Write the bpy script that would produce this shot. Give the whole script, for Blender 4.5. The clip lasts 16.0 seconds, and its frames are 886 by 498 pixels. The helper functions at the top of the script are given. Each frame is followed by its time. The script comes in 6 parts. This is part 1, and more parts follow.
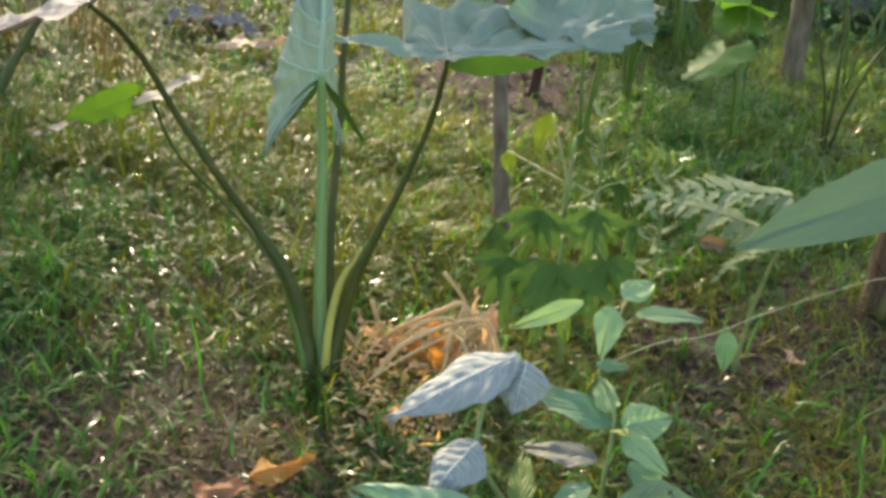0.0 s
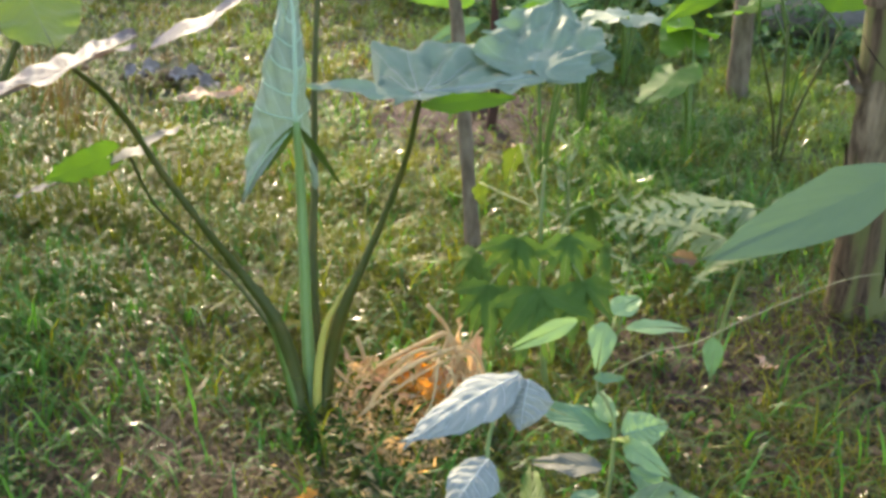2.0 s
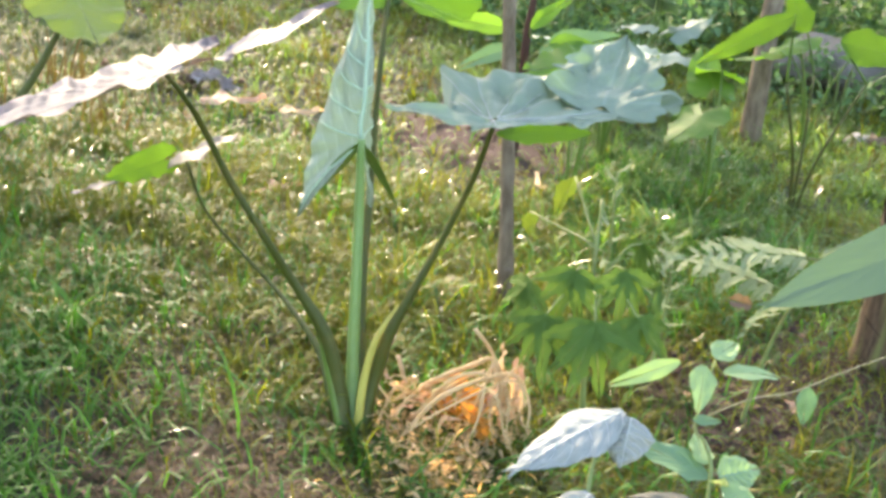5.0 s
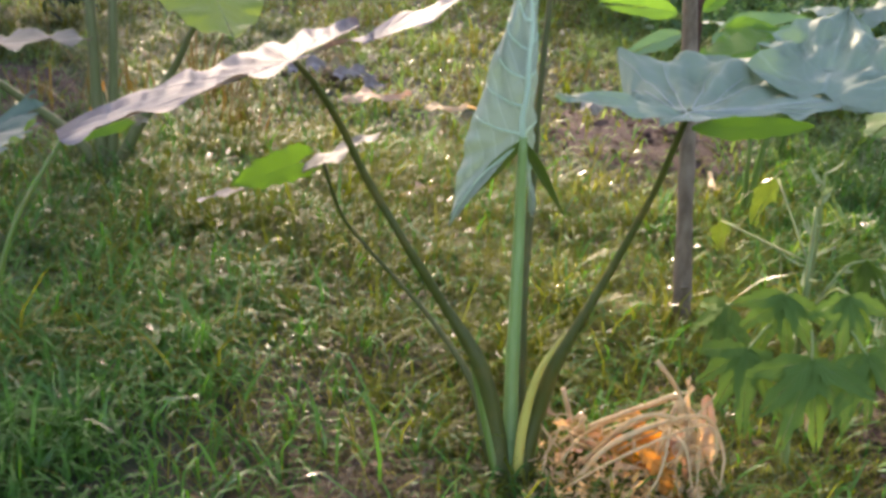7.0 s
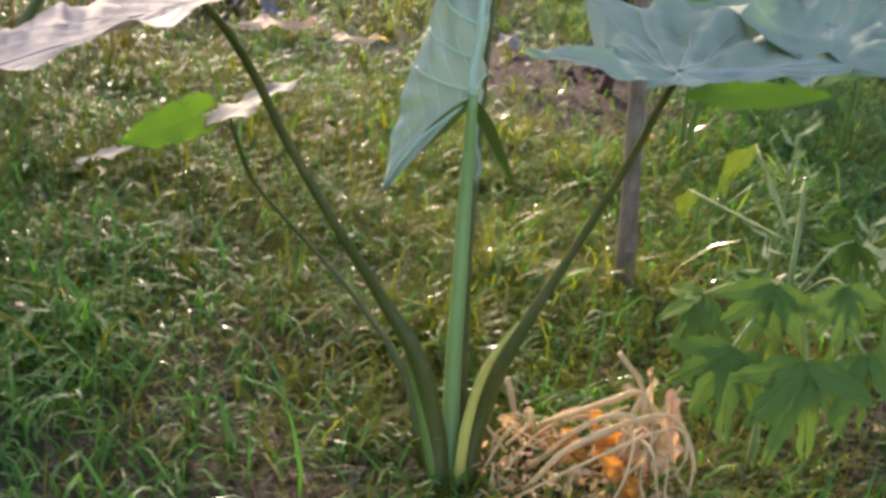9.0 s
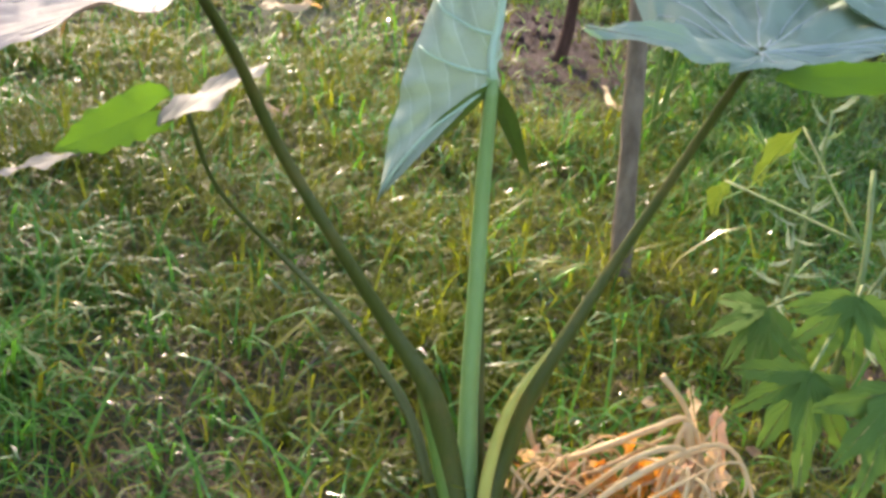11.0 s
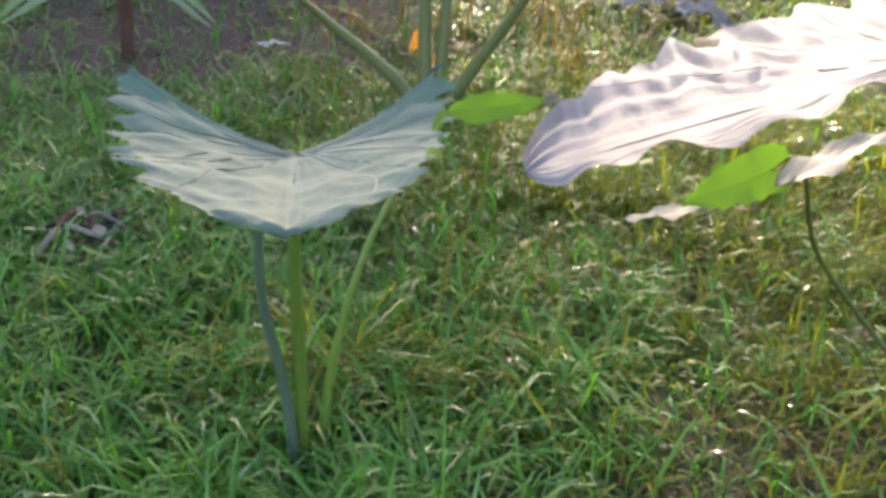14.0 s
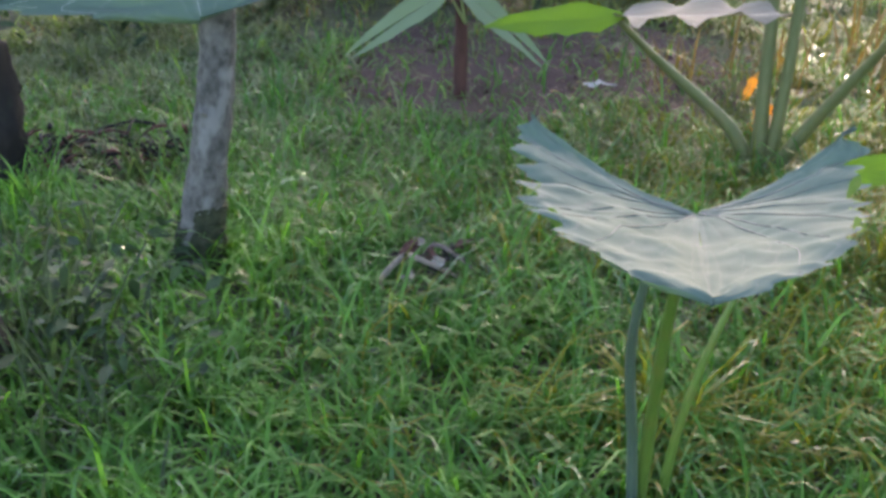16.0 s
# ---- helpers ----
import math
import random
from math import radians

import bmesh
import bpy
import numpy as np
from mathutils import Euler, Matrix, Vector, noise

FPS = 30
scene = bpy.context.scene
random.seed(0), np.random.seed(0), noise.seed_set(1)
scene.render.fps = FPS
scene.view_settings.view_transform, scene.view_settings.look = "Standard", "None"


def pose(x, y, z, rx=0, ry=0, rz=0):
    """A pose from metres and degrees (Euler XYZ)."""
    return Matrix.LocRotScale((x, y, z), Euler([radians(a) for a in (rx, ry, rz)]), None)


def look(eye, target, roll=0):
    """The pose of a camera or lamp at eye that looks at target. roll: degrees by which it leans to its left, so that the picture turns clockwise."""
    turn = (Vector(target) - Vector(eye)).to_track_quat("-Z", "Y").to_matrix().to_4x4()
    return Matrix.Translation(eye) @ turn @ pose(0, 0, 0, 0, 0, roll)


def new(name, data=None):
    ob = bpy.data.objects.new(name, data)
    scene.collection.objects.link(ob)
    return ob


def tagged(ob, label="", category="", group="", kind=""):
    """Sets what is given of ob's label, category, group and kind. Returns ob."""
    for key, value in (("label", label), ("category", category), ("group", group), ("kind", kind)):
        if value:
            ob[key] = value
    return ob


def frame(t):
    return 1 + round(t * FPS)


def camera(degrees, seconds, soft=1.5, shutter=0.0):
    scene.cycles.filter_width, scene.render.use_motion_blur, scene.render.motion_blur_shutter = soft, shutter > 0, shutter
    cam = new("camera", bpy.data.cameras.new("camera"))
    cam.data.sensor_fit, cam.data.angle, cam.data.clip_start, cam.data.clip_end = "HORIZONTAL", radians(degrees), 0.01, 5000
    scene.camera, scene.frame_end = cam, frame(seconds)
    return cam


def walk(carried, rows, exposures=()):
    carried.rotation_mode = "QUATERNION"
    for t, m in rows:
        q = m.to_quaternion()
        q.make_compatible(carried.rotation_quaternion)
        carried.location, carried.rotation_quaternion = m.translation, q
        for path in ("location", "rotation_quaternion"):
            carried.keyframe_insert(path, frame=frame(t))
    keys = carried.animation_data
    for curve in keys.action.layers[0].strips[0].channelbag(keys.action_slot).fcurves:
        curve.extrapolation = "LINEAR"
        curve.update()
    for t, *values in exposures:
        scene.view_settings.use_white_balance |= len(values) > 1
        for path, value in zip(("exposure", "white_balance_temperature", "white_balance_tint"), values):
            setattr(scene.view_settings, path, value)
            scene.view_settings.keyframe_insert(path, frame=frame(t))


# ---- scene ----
cam = camera(46.0, 16.0, soft=3.4)
PATH = [
    (0, (-0.014, 0.072, 1.336), (-0.063, 1.882, 0.485), 4.35),
    (0.5, (0.024, 0.041, 1.315), (-0.062, 1.834, 0.431), 2.97),
    (1, (0.006, 0.021, 1.331), (-0.076, 1.819, 0.459), 3.09),
    (1.5, (-0.029, 0.010, 1.343), (-0.012, 1.821, 0.495), 3.03),
    (2, (-0.067, -0.001, 1.360), (-0.037, 1.837, 0.574), 1.40),
    (2.5, (-0.120, -0.023, 1.338), (-0.137, 1.798, 0.511), -1.08),
    (3, (-0.146, -0.039, 1.350), (-0.081, 1.819, 0.611), 0.25),
    (3.5, (-0.142, -0.059, 1.386), (0.120, 1.823, 0.763), 1.73),
    (4, (-0.174, -0.043, 1.389), (0.079, 1.833, 0.743), 4.02),
    (4.5, (-0.211, -0.011, 1.374), (0.023, 1.851, 0.683), 6.54),
    (5, (-0.266, -0.012, 1.373), (-0.179, 1.838, 0.620), 6.16),
    (5.2, (-0.280, -0.002, 1.361), (-0.273, 1.841, 0.585), 5.15),
    (7.3, (-0.338, 0.396, 1.262), (-0.522, 2.231, 0.487), 3.17),
    (7.5, (-0.378, 0.435, 1.267), (-0.503, 2.273, 0.487), 3.73),
    (8, (-0.433, 0.495, 1.257), (-0.411, 2.318, 0.435), 3.58),
    (8.5, (-0.434, 0.561, 1.233), (-0.452, 2.366, 0.373), 3.66),
    (8.7, (-0.429, 0.593, 1.229), (-0.425, 2.391, 0.354), 5.55),
    (10.8, (-0.556, 0.944, 1.145), (-0.356, 2.689, 0.190), 6.28),
    (11, (-0.587, 0.947, 1.143), (-0.356, 2.697, 0.202), 7.24),
    (11.5, (-0.635, 0.973, 1.144), (-0.472, 2.731, 0.205), 7.17),
    (12, (-0.658, 0.945, 1.155), (-0.601, 2.719, 0.233), 5.45),
    (12.5, (-0.692, 0.933, 1.161), (-0.842, 2.697, 0.231), 4.26),
    (13, (-0.738, 0.930, 1.155), (-1.075, 2.657, 0.205), 2.77),
    (13.5, (-0.791, 0.921, 1.154), (-1.286, 2.615, 0.214), 1.94),
    (14, (-0.823, 0.915, 1.156), (-1.418, 2.582, 0.223), 1.61),
    (14.5, (-0.853, 0.909, 1.161), (-1.561, 2.542, 0.248), 0.80),
    (15, (-0.894, 0.902, 1.164), (-1.746, 2.475, 0.270), -0.13),
    (15.5, (-0.929, 0.885, 1.170), (-1.891, 2.410, 0.304), -0.54),
    (16, (-0.955, 0.875, 1.171), (-2.020, 2.324, 0.295), -1.33),
]
EXPOSURES = [(0.0, 2.09, 7100, 9), (0.5, 2.20, 7100, 9), (1.0, 2.16, 7100, 9), (2.0, 2.34, 7100, 9), (3.0, 2.44, 7200, 12), (3.5, 2.70, 7150, 13), (4.0, 2.98, 7200, 14), (4.5, 3.06, 7200, 13), (5.0, 2.92, 7150, 14), (7.3, 2.26, 7000, 22), (8.7, 2.18, 6850, 22), (11.0, 2.52, 6800, 17), (12.5, 2.55, 6800, 17), (13.5, 2.62, 6850, 16), (14.5, 2.82, 6900, 16), (16.0, 2.76, 6600, 20)]
walk(cam, [(t, look(eye, target, roll)) for t, eye, target, roll in PATH], EXPOSURES)

# ---- world, sun ----
SUN_AZ, SUN_EL = 22.0, 27.0          # degrees to the left of +y, and above the horizon
world = bpy.data.worlds.new("world")
scene.world = world
world.use_nodes = True
wt = world.node_tree
sky = wt.nodes.new("ShaderNodeTexSky")
sky.sky_type, sky.sun_disc = "NISHITA", False
sky.sun_elevation, sky.sun_rotation = radians(SUN_EL), radians(-SUN_AZ)
sky.dust_density, sky.air_density, sky.ozone_density = 2.2, 1.0, 0.9
wt.links.new(sky.outputs[0], wt.nodes["Background"].inputs[0])
wt.nodes["Background"].inputs[1].default_value = 0.15
sun = new("sun", bpy.data.lights.new("sun", "SUN"))
sun.data.energy, sun.data.angle, sun.data.color = 2.6, radians(2.0), (1.0, 0.86, 0.64)
to_sun = Vector((-math.sin(radians(SUN_AZ)) * math.cos(radians(SUN_EL)), math.cos(radians(SUN_AZ)) * math.cos(radians(SUN_EL)), math.sin(radians(SUN_EL))))
sun.matrix_world = look(to_sun * 30, (0, 0, 0))


# ---- materials ----
class Mat:
    """A node material with short ways to add nodes."""

    def __init__(self, name):
        self.m = bpy.data.materials.new(name)
        self.m.use_nodes = True
        self.t = self.m.node_tree
        self.b = self.t.nodes["Principled BSDF"]
        self.out = self.t.nodes["Material Output"]

    def n(self, kind, **values):
        node = self.t.nodes.new(kind)
        for key, value in values.items():
            node.inputs[key.replace("_", " ")].default_value = value
        return node

    def l(self, a, b):
        self.t.links.new(a, b)

    def coord(self, space="Object", scale=(1, 1, 1)):
        c, mp = self.n("ShaderNodeTexCoord"), self.n("ShaderNodeMapping")
        mp.inputs["Scale"].default_value = scale
        self.l(c.outputs[space], mp.inputs["Vector"])
        return mp.outputs[0]

    def noise(self, vec, scale, detail=4.0, rough=0.6):
        node = self.n("ShaderNodeTexNoise", Scale=scale, Detail=detail, Roughness=rough)
        self.l(vec, node.inputs["Vector"])
        return node.outputs["Fac"]

    def ramp(self, fac, *stops):
        node = self.t.nodes.new("ShaderNodeValToRGB")
        while len(node.color_ramp.elements) < len(stops):
            node.color_ramp.elements.new(0.5)
        for e, (at, col) in zip(node.color_ramp.elements, stops):
            e.position, e.color = at, (*col, 1)
        self.l(fac, node.inputs[0])
        return node.outputs["Color"]

    def mix(self, fac, a, b, how="MIX"):
        node = self.t.nodes.new("ShaderNodeMix")
        node.data_type, node.blend_type = "RGBA", how
        for value, slot in ((fac, 0), (a, 6), (b, 7)):
            if isinstance(value, (int, float)):
                node.inputs[slot].default_value = value
            elif isinstance(value, tuple):
                node.inputs[slot].default_value = (*value, 1)
            else:
                self.l(value, node.inputs[slot])
        return node.outputs[2]

    def math(self, op, a, b=0.0):
        node = self.t.nodes.new("ShaderNodeMath")
        node.operation = op
        for value, slot in ((a, 0), (b, 1)):
            if isinstance(value, (int, float)):
                node.inputs[slot].default_value = value
            else:
                self.l(value, node.inputs[slot])
        return node.outputs[0]

    def bump(self, height, strength=0.4, distance=0.003):
        node = self.n("ShaderNodeBump", Strength=strength, Distance=distance)
        self.l(height, node.inputs["Height"])
        self.l(node.outputs[0], self.b.inputs["Normal"])
        return node.outputs[0]


def leaf_material(name, low, high, through_col, rough=0.38, share=0.4, veins=7.0, vein_col=None, gloss=0.5, blotch=None, island=False, bump=0.5, radial=False):
    """A thin living leaf: waxy surface, light shining through, side veins that run from the midrib."""
    k = Mat(name)
    uv = k.coord("UV")
    obj = k.coord("Object")
    sep = k.n("ShaderNodeSeparateXYZ")
    k.l(uv, sep.inputs[0])
    u, v = k.math("ABSOLUTE", sep.outputs[0]), sep.outputs[1]
    large, fine = k.noise(obj, 9.0, 5), k.noise(obj, 120.0, 3)
    col = k.mix(large, low, high)
    col = k.mix(k.math("MULTIPLY", fine, 0.35), col, tuple(0.5 * (a + b) for a, b in zip(low, high)))
    bent = k.math("MULTIPLY", u, 0.45)
    phase = k.math("MULTIPLY", k.math("ADD", k.math("SUBTRACT", v, bent), k.math("MULTIPLY", k.noise(obj, 5.0, 2), 0.12)), veins)
    if radial:
        wobble = k.math("MULTIPLY", k.noise(obj, 6.0, 2), 0.25)
        phase = k.math("MULTIPLY", k.math("ADD", k.math("ARCTAN2", u, v), wobble), veins)
    tri = k.math("ABSOLUTE", k.math("SUBTRACT", k.math("FRACT", phase), 0.5))
    side_vein = k.math("GREATER_THAN", tri, 0.47)
    mid = k.math("LESS_THAN", u, 0.035)
    line = k.math("MAXIMUM", side_vein, mid)
    if vein_col:
        col = k.mix(k.math("MULTIPLY", line, 0.55), col, vein_col)
    if blotch:
        spots = k.ramp(k.noise(obj, 26.0, 4), (0.60, (0, 0, 0)), (0.72, (1, 1, 1)))
        col = k.mix(k.math("MULTIPLY", spots, 0.7), col, blotch)
    shift = None
    if island:
        geo = k.n("ShaderNodeNewGeometry")
        shift = k.ramp(geo.outputs["Random Per Island"], (0.0, (0.55, 0.62, 0.5)), (0.6, (1.0, 1.0, 1.0)), (1.0, (1.5, 1.35, 0.9)))
        col = k.mix(1.0, col, shift, "MULTIPLY")
    k.l(col, k.b.inputs["Base Color"])
    rr = k.n("ShaderNodeMapRange")
    rr.inputs[3].default_value, rr.inputs[4].default_value = rough - 0.08, rough + 0.14
    k.l(k.noise(obj, 45.0, 3), rr.inputs[0])
    k.l(rr.outputs[0], k.b.inputs["Roughness"])
    k.b.inputs["Specular IOR Level"].default_value = gloss
    height = k.math("ADD", k.math("MULTIPLY", k.math("MULTIPLY", tri, tri), -1.6), k.math("MULTIPLY", k.noise(obj, 38.0, 4), 0.7))
    normal = k.bump(height, bump, 0.004)
    tr = k.n("ShaderNodeBsdfTranslucent")
    tcol = k.mix(large, tuple(0.75 * c for c in through_col), through_col)
    tcol = k.mix(k.math("MULTIPLY", line, 0.4), tcol, tuple(0.5 * c for c in through_col))
    if shift is not None:
        tcol = k.mix(1.0, tcol, shift, "MULTIPLY")
    k.l(tcol, tr.inputs["Color"])
    k.l(normal, tr.inputs["Normal"])
    mx = k.n("ShaderNodeMixShader", Fac=share)
    k.l(k.b.outputs[0], mx.inputs[1])
    k.l(tr.outputs[0], mx.inputs[2])
    k.l(mx.outputs[0], k.out.inputs["Surface"])
    return k.m


def grass_material(name, dark, mid, light, through_col, rough=0.48, share=0.42, gloss=0.4):
    k = Mat(name)
    geo = k.n("ShaderNodeNewGeometry")
    obj = k.coord("Object")
    col = k.ramp(geo.outputs["Random Per Island"], (0.0, dark), (0.55, mid), (1.0, light))
    patch = k.ramp(k.noise(obj, 1.6, 4), (0.35, (0.7, 0.78, 0.75)), (0.7, (1.2, 1.1, 0.85)))
    col = k.mix(1.0, col, patch, "MULTIPLY")
    k.l(col, k.b.inputs["Base Color"])
    # every tenth blade or so is wet and glints
    wet = k.math("GREATER_THAN", k.math("FRACT", k.math("MULTIPLY", geo.outputs["Random Per Island"], 57.3)), 0.90)
    k.l(k.math("SUBTRACT", rough, k.math("MULTIPLY", wet, rough - 0.24)), k.b.inputs["Roughness"])
    k.l(k.math("ADD", gloss, k.math("MULTIPLY", wet, 0.5)), k.b.inputs["Specular IOR Level"])
    tr = k.n("ShaderNodeBsdfTranslucent")
    k.l(k.mix(1.0, patch, through_col, "MULTIPLY"), tr.inputs["Color"])
    mx = k.n("ShaderNodeMixShader", Fac=share)
    k.l(k.b.outputs[0], mx.inputs[1])
    k.l(tr.outputs[0], mx.inputs[2])
    k.l(mx.outputs[0], k.out.inputs["Surface"])
    return k.m


def bark_material(name, dark, light, stain, along=3.0, rough=0.85, scale=22.0, stain_at=(0.55, 0.68), depth=0.006, stain_along=0.6):
    k = Mat(name)
    obj = k.coord("Object", (1, 1, 1 / along))
    col = k.mix(k.ramp(k.noise(obj, scale, 6, 0.7), (0.36, (0, 0, 0)), (0.64, (1, 1, 1))), dark, light)
    mark = k.ramp(k.noise(k.coord("Object", (1, 1, stain_along)), scale * 0.35, 3), (stain_at[0], (0, 0, 0)), (stain_at[1], (1, 1, 1)))
    col = k.mix(k.math("MULTIPLY", mark, 0.8), col, stain)
    k.l(col, k.b.inputs["Base Color"])
    k.b.inputs["Roughness"].default_value = rough
    k.b.inputs["Specular IOR Level"].default_value = 0.2
    k.bump(k.noise(obj, scale * 2.2, 6, 0.75), 0.8, depth)
    return k.m


def stalk_material(name, low, high, streak, rough=0.35):
    """A fleshy stalk with fine lengthwise streaks."""
    k = Mat(name)
    obj = k.coord("Object", (1, 1, 0.06))
    col = k.mix(k.noise(obj, 160.0, 3), low, high)
    col = k.mix(k.math("MULTIPLY", k.ramp(k.noise(k.coord("Object"), 14.0, 4), (0.5, (0, 0, 0)), (0.7, (1, 1, 1))), 0.55), col, streak)
    k.l(col, k.b.inputs["Base Color"])
    k.b.inputs["Roughness"].default_value = rough
    k.b.inputs["Specular IOR Level"].default_value = 0.3
    k.b.inputs["Subsurface Weight"].default_value = 0.12
    k.b.inputs["Subsurface Radius"].default_value = (0.004, 0.006, 0.002)
    k.bump(k.noise(obj, 220.0, 2), 0.35, 0.002)
    return k.m


def earth_material(name):
    k = Mat(name)
    obj = k.coord("Object")
    col = k.ramp(k.noise(obj, 3.0, 8, 0.7), (0.3, (0.032, 0.021, 0.010)), (0.55, (0.072, 0.049, 0.025)), (0.75, (0.15, 0.11, 0.06)))
    green = k.ramp(k.noise(obj, 1.1, 5), (0.28, (0, 0, 0)), (0.50, (1, 1, 1)))
    col = k.mix(k.math("MULTIPLY", green, 0.85), col, (0.034, 0.055, 0.016))
    col = k.mix(k.math("MULTIPLY", k.noise(obj, 90.0, 3), 0.4), col, (0.04, 0.027, 0.015))
    k.l(col, k.b.inputs["Base Color"])
    k.b.inputs["Roughness"].default_value = 0.95
    k.bump(k.noise(obj, 55.0, 8, 0.75), 1.0, 0.02)
    return k.m


def soil_material(name, dark, light):
    k = Mat(name)
    obj = k.coord("Object")
    col = k.mix(k.noise(obj, 14.0, 8, 0.75), dark, light)
    k.l(col, k.b.inputs["Base Color"])
    k.b.inputs["Roughness"].default_value = 0.95
    k.bump(k.noise(obj, 40.0, 8, 0.8), 1.0, 0.03)
    return k.m


M_TARO = leaf_material("taro leaf", (0.155, 0.205, 0.150), (0.216, 0.268, 0.198), (0.16, 0.30, 0.05), rough=0.52, share=0.2, veins=3.2, vein_col=(0.26, 0.32, 0.26), gloss=0.35, radial=True, bump=0.4)
M_TARO_PALE = leaf_material("taro leaf underside", (0.232, 0.280, 0.215), (0.305, 0.358, 0.28), (0.20, 0.32, 0.14), rough=0.5, share=0.14, veins=7.0, vein_col=(0.43, 0.48, 0.41), gloss=0.35, bump=0.8)
# grey-white and pinkish: glare of sun and sky put into the leaf colour
M_TARO_GLARE = leaf_material("waxy taro leaf with glare in its colour", (0.120, 0.114, 0.125), (0.161, 0.151, 0.163), (0.22, 0.135, 0.09), rough=0.5, share=0.24, veins=4.5, vein_col=(0.16, 0.147, 0.152), gloss=0.22, bump=0.5, radial=True)
# lit copy of the taro leaf: light from behind is in the colour
M_TARO_LIT = leaf_material("taro leaf with light through it in its colour", (0.07, 0.15, 0.03), (0.11, 0.21, 0.04), (0.19, 0.40, 0.02), rough=0.5, share=0.5, veins=3.0, vein_col=(0.2, 0.3, 0.09), radial=True, gloss=0.35)
M_YELLOW = leaf_material("yellowing leaf", (0.15, 0.22, 0.04), (0.22, 0.28, 0.05), (0.36, 0.48, 0.05), rough=0.45, share=0.45, veins=6.0, vein_col=(0.3, 0.36, 0.12))
M_DULL = leaf_material("dull yellow-green leaf", (0.085, 0.145, 0.022), (0.14, 0.19, 0.03), (0.15, 0.21, 0.018), rough=0.5, share=0.35, veins=6.0, vein_col=(0.2, 0.25, 0.07))
M_SHRUB = leaf_material("shrub leaf", (0.075, 0.155, 0.078), (0.125, 0.225, 0.118), (0.20, 0.38, 0.09), rough=0.45, share=0.3, veins=6.0, vein_col=(0.17, 0.29, 0.165), blotch=(0.14, 0.25, 0.14), bump=0.45)
M_SHRUB_LIGHT = leaf_material("young shrub leaf", (0.185, 0.285, 0.120), (0.26, 0.37, 0.165), (0.29, 0.46, 0.12), rough=0.45, share=0.34, veins=6.0, vein_col=(0.22, 0.34, 0.18), bump=0.16)
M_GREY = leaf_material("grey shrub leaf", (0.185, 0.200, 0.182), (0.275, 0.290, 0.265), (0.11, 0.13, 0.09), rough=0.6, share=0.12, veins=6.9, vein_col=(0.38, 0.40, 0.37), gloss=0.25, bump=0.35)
# paler copy of the shrub leaf, brightness of facing the light in its colour
M_SHRUB_TOPLIT = leaf_material("mint green shrub leaf, brightened as if facing the light", (0.155, 0.255, 0.135), (0.215, 0.330, 0.180), (0.20, 0.36, 0.10), rough=0.45, share=0.26, veins=6.9, vein_col=(0.24, 0.36, 0.21), bump=0.3)
M_TAUPE = leaf_material("dull grey-brown leaf", (0.085, 0.088, 0.066), (0.135, 0.132, 0.105), (0.10, 0.10, 0.05), rough=0.6, share=0.2, veins=6.9, vein_col=(0.16, 0.155, 0.12), bump=0.4)
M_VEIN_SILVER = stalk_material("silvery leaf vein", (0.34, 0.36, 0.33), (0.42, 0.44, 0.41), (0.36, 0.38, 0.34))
M_OVAL = leaf_material("broad oval leaf", (0.108, 0.152, 0.080), (0.145, 0.192, 0.104), (0.12, 0.22, 0.06), rough=0.55, share=0.22, veins=7.0, vein_col=(0.15, 0.20, 0.11), gloss=0.3, bump=0.3)
M_CASSAVA = leaf_material("lobed leaf", (0.064, 0.126, 0.024), (0.094, 0.168, 0.035), (0.13, 0.22, 0.025), rough=0.65, share=0.32, veins=6.0, vein_col=(0.16, 0.22, 0.09), bump=0.4, gloss=0.15)
M_FERN = leaf_material("feathery leaf", (0.190, 0.245, 0.125), (0.28, 0.33, 0.18), (0.26, 0.36, 0.10), rough=0.6, share=0.35, veins=6.0, gloss=0.25)
M_DRY = leaf_material("dry leaf", (0.55, 0.39, 0.22), (0.72, 0.56, 0.36), (0.85, 0.50, 0.18), rough=0.55, share=0.45, veins=7.0, vein_col=(0.42, 0.27, 0.13), gloss=0.35, blotch=(0.42, 0.22, 0.08))
M_DRY_PINK = leaf_material("reddish dry leaf", (0.48, 0.28, 0.18), (0.66, 0.44, 0.30), (0.6, 0.28, 0.12), rough=0.6, share=0.3, veins=7.0, vein_col=(0.30, 0.15, 0.08), gloss=0.35)
M_DRY_GREY = leaf_material("grey dry leaf", (0.20, 0.17, 0.13), (0.36, 0.32, 0.27), (0.2, 0.15, 0.1), rough=0.8, share=0.15, veins=7.0, gloss=0.2)
M_CRUMBS = leaf_material("dead leaf crumbs", (0.50, 0.34, 0.18), (0.75, 0.56, 0.34), (0.85, 0.52, 0.20), rough=0.4, share=0.4, island=True, veins=6.0, gloss=0.35)
M_LITTER = leaf_material("brown litter", (0.10, 0.065, 0.045), (0.22, 0.155, 0.11), (0.2, 0.12, 0.06), rough=0.8, share=0.15, island=True, veins=6.0, gloss=0.15)
M_BUSH = leaf_material("bush leaves", (0.075, 0.15, 0.065), (0.13, 0.215, 0.10), (0.17, 0.34, 0.09), rough=0.5, share=0.36, island=True, veins=6.0, gloss=0.22)
# darker copy of the bush leaves, with shade put into the colour
M_BUSH_SHADE = leaf_material("bush leaves with shade in their colour", (0.016, 0.038, 0.018), (0.032, 0.064, 0.026), (0.05, 0.10, 0.025), rough=0.6, share=0.25, island=True, veins=6.0, gloss=0.25)
M_STALK = stalk_material("taro stalk", (0.062, 0.115, 0.020), (0.11, 0.175, 0.030), (0.15, 0.14, 0.03))
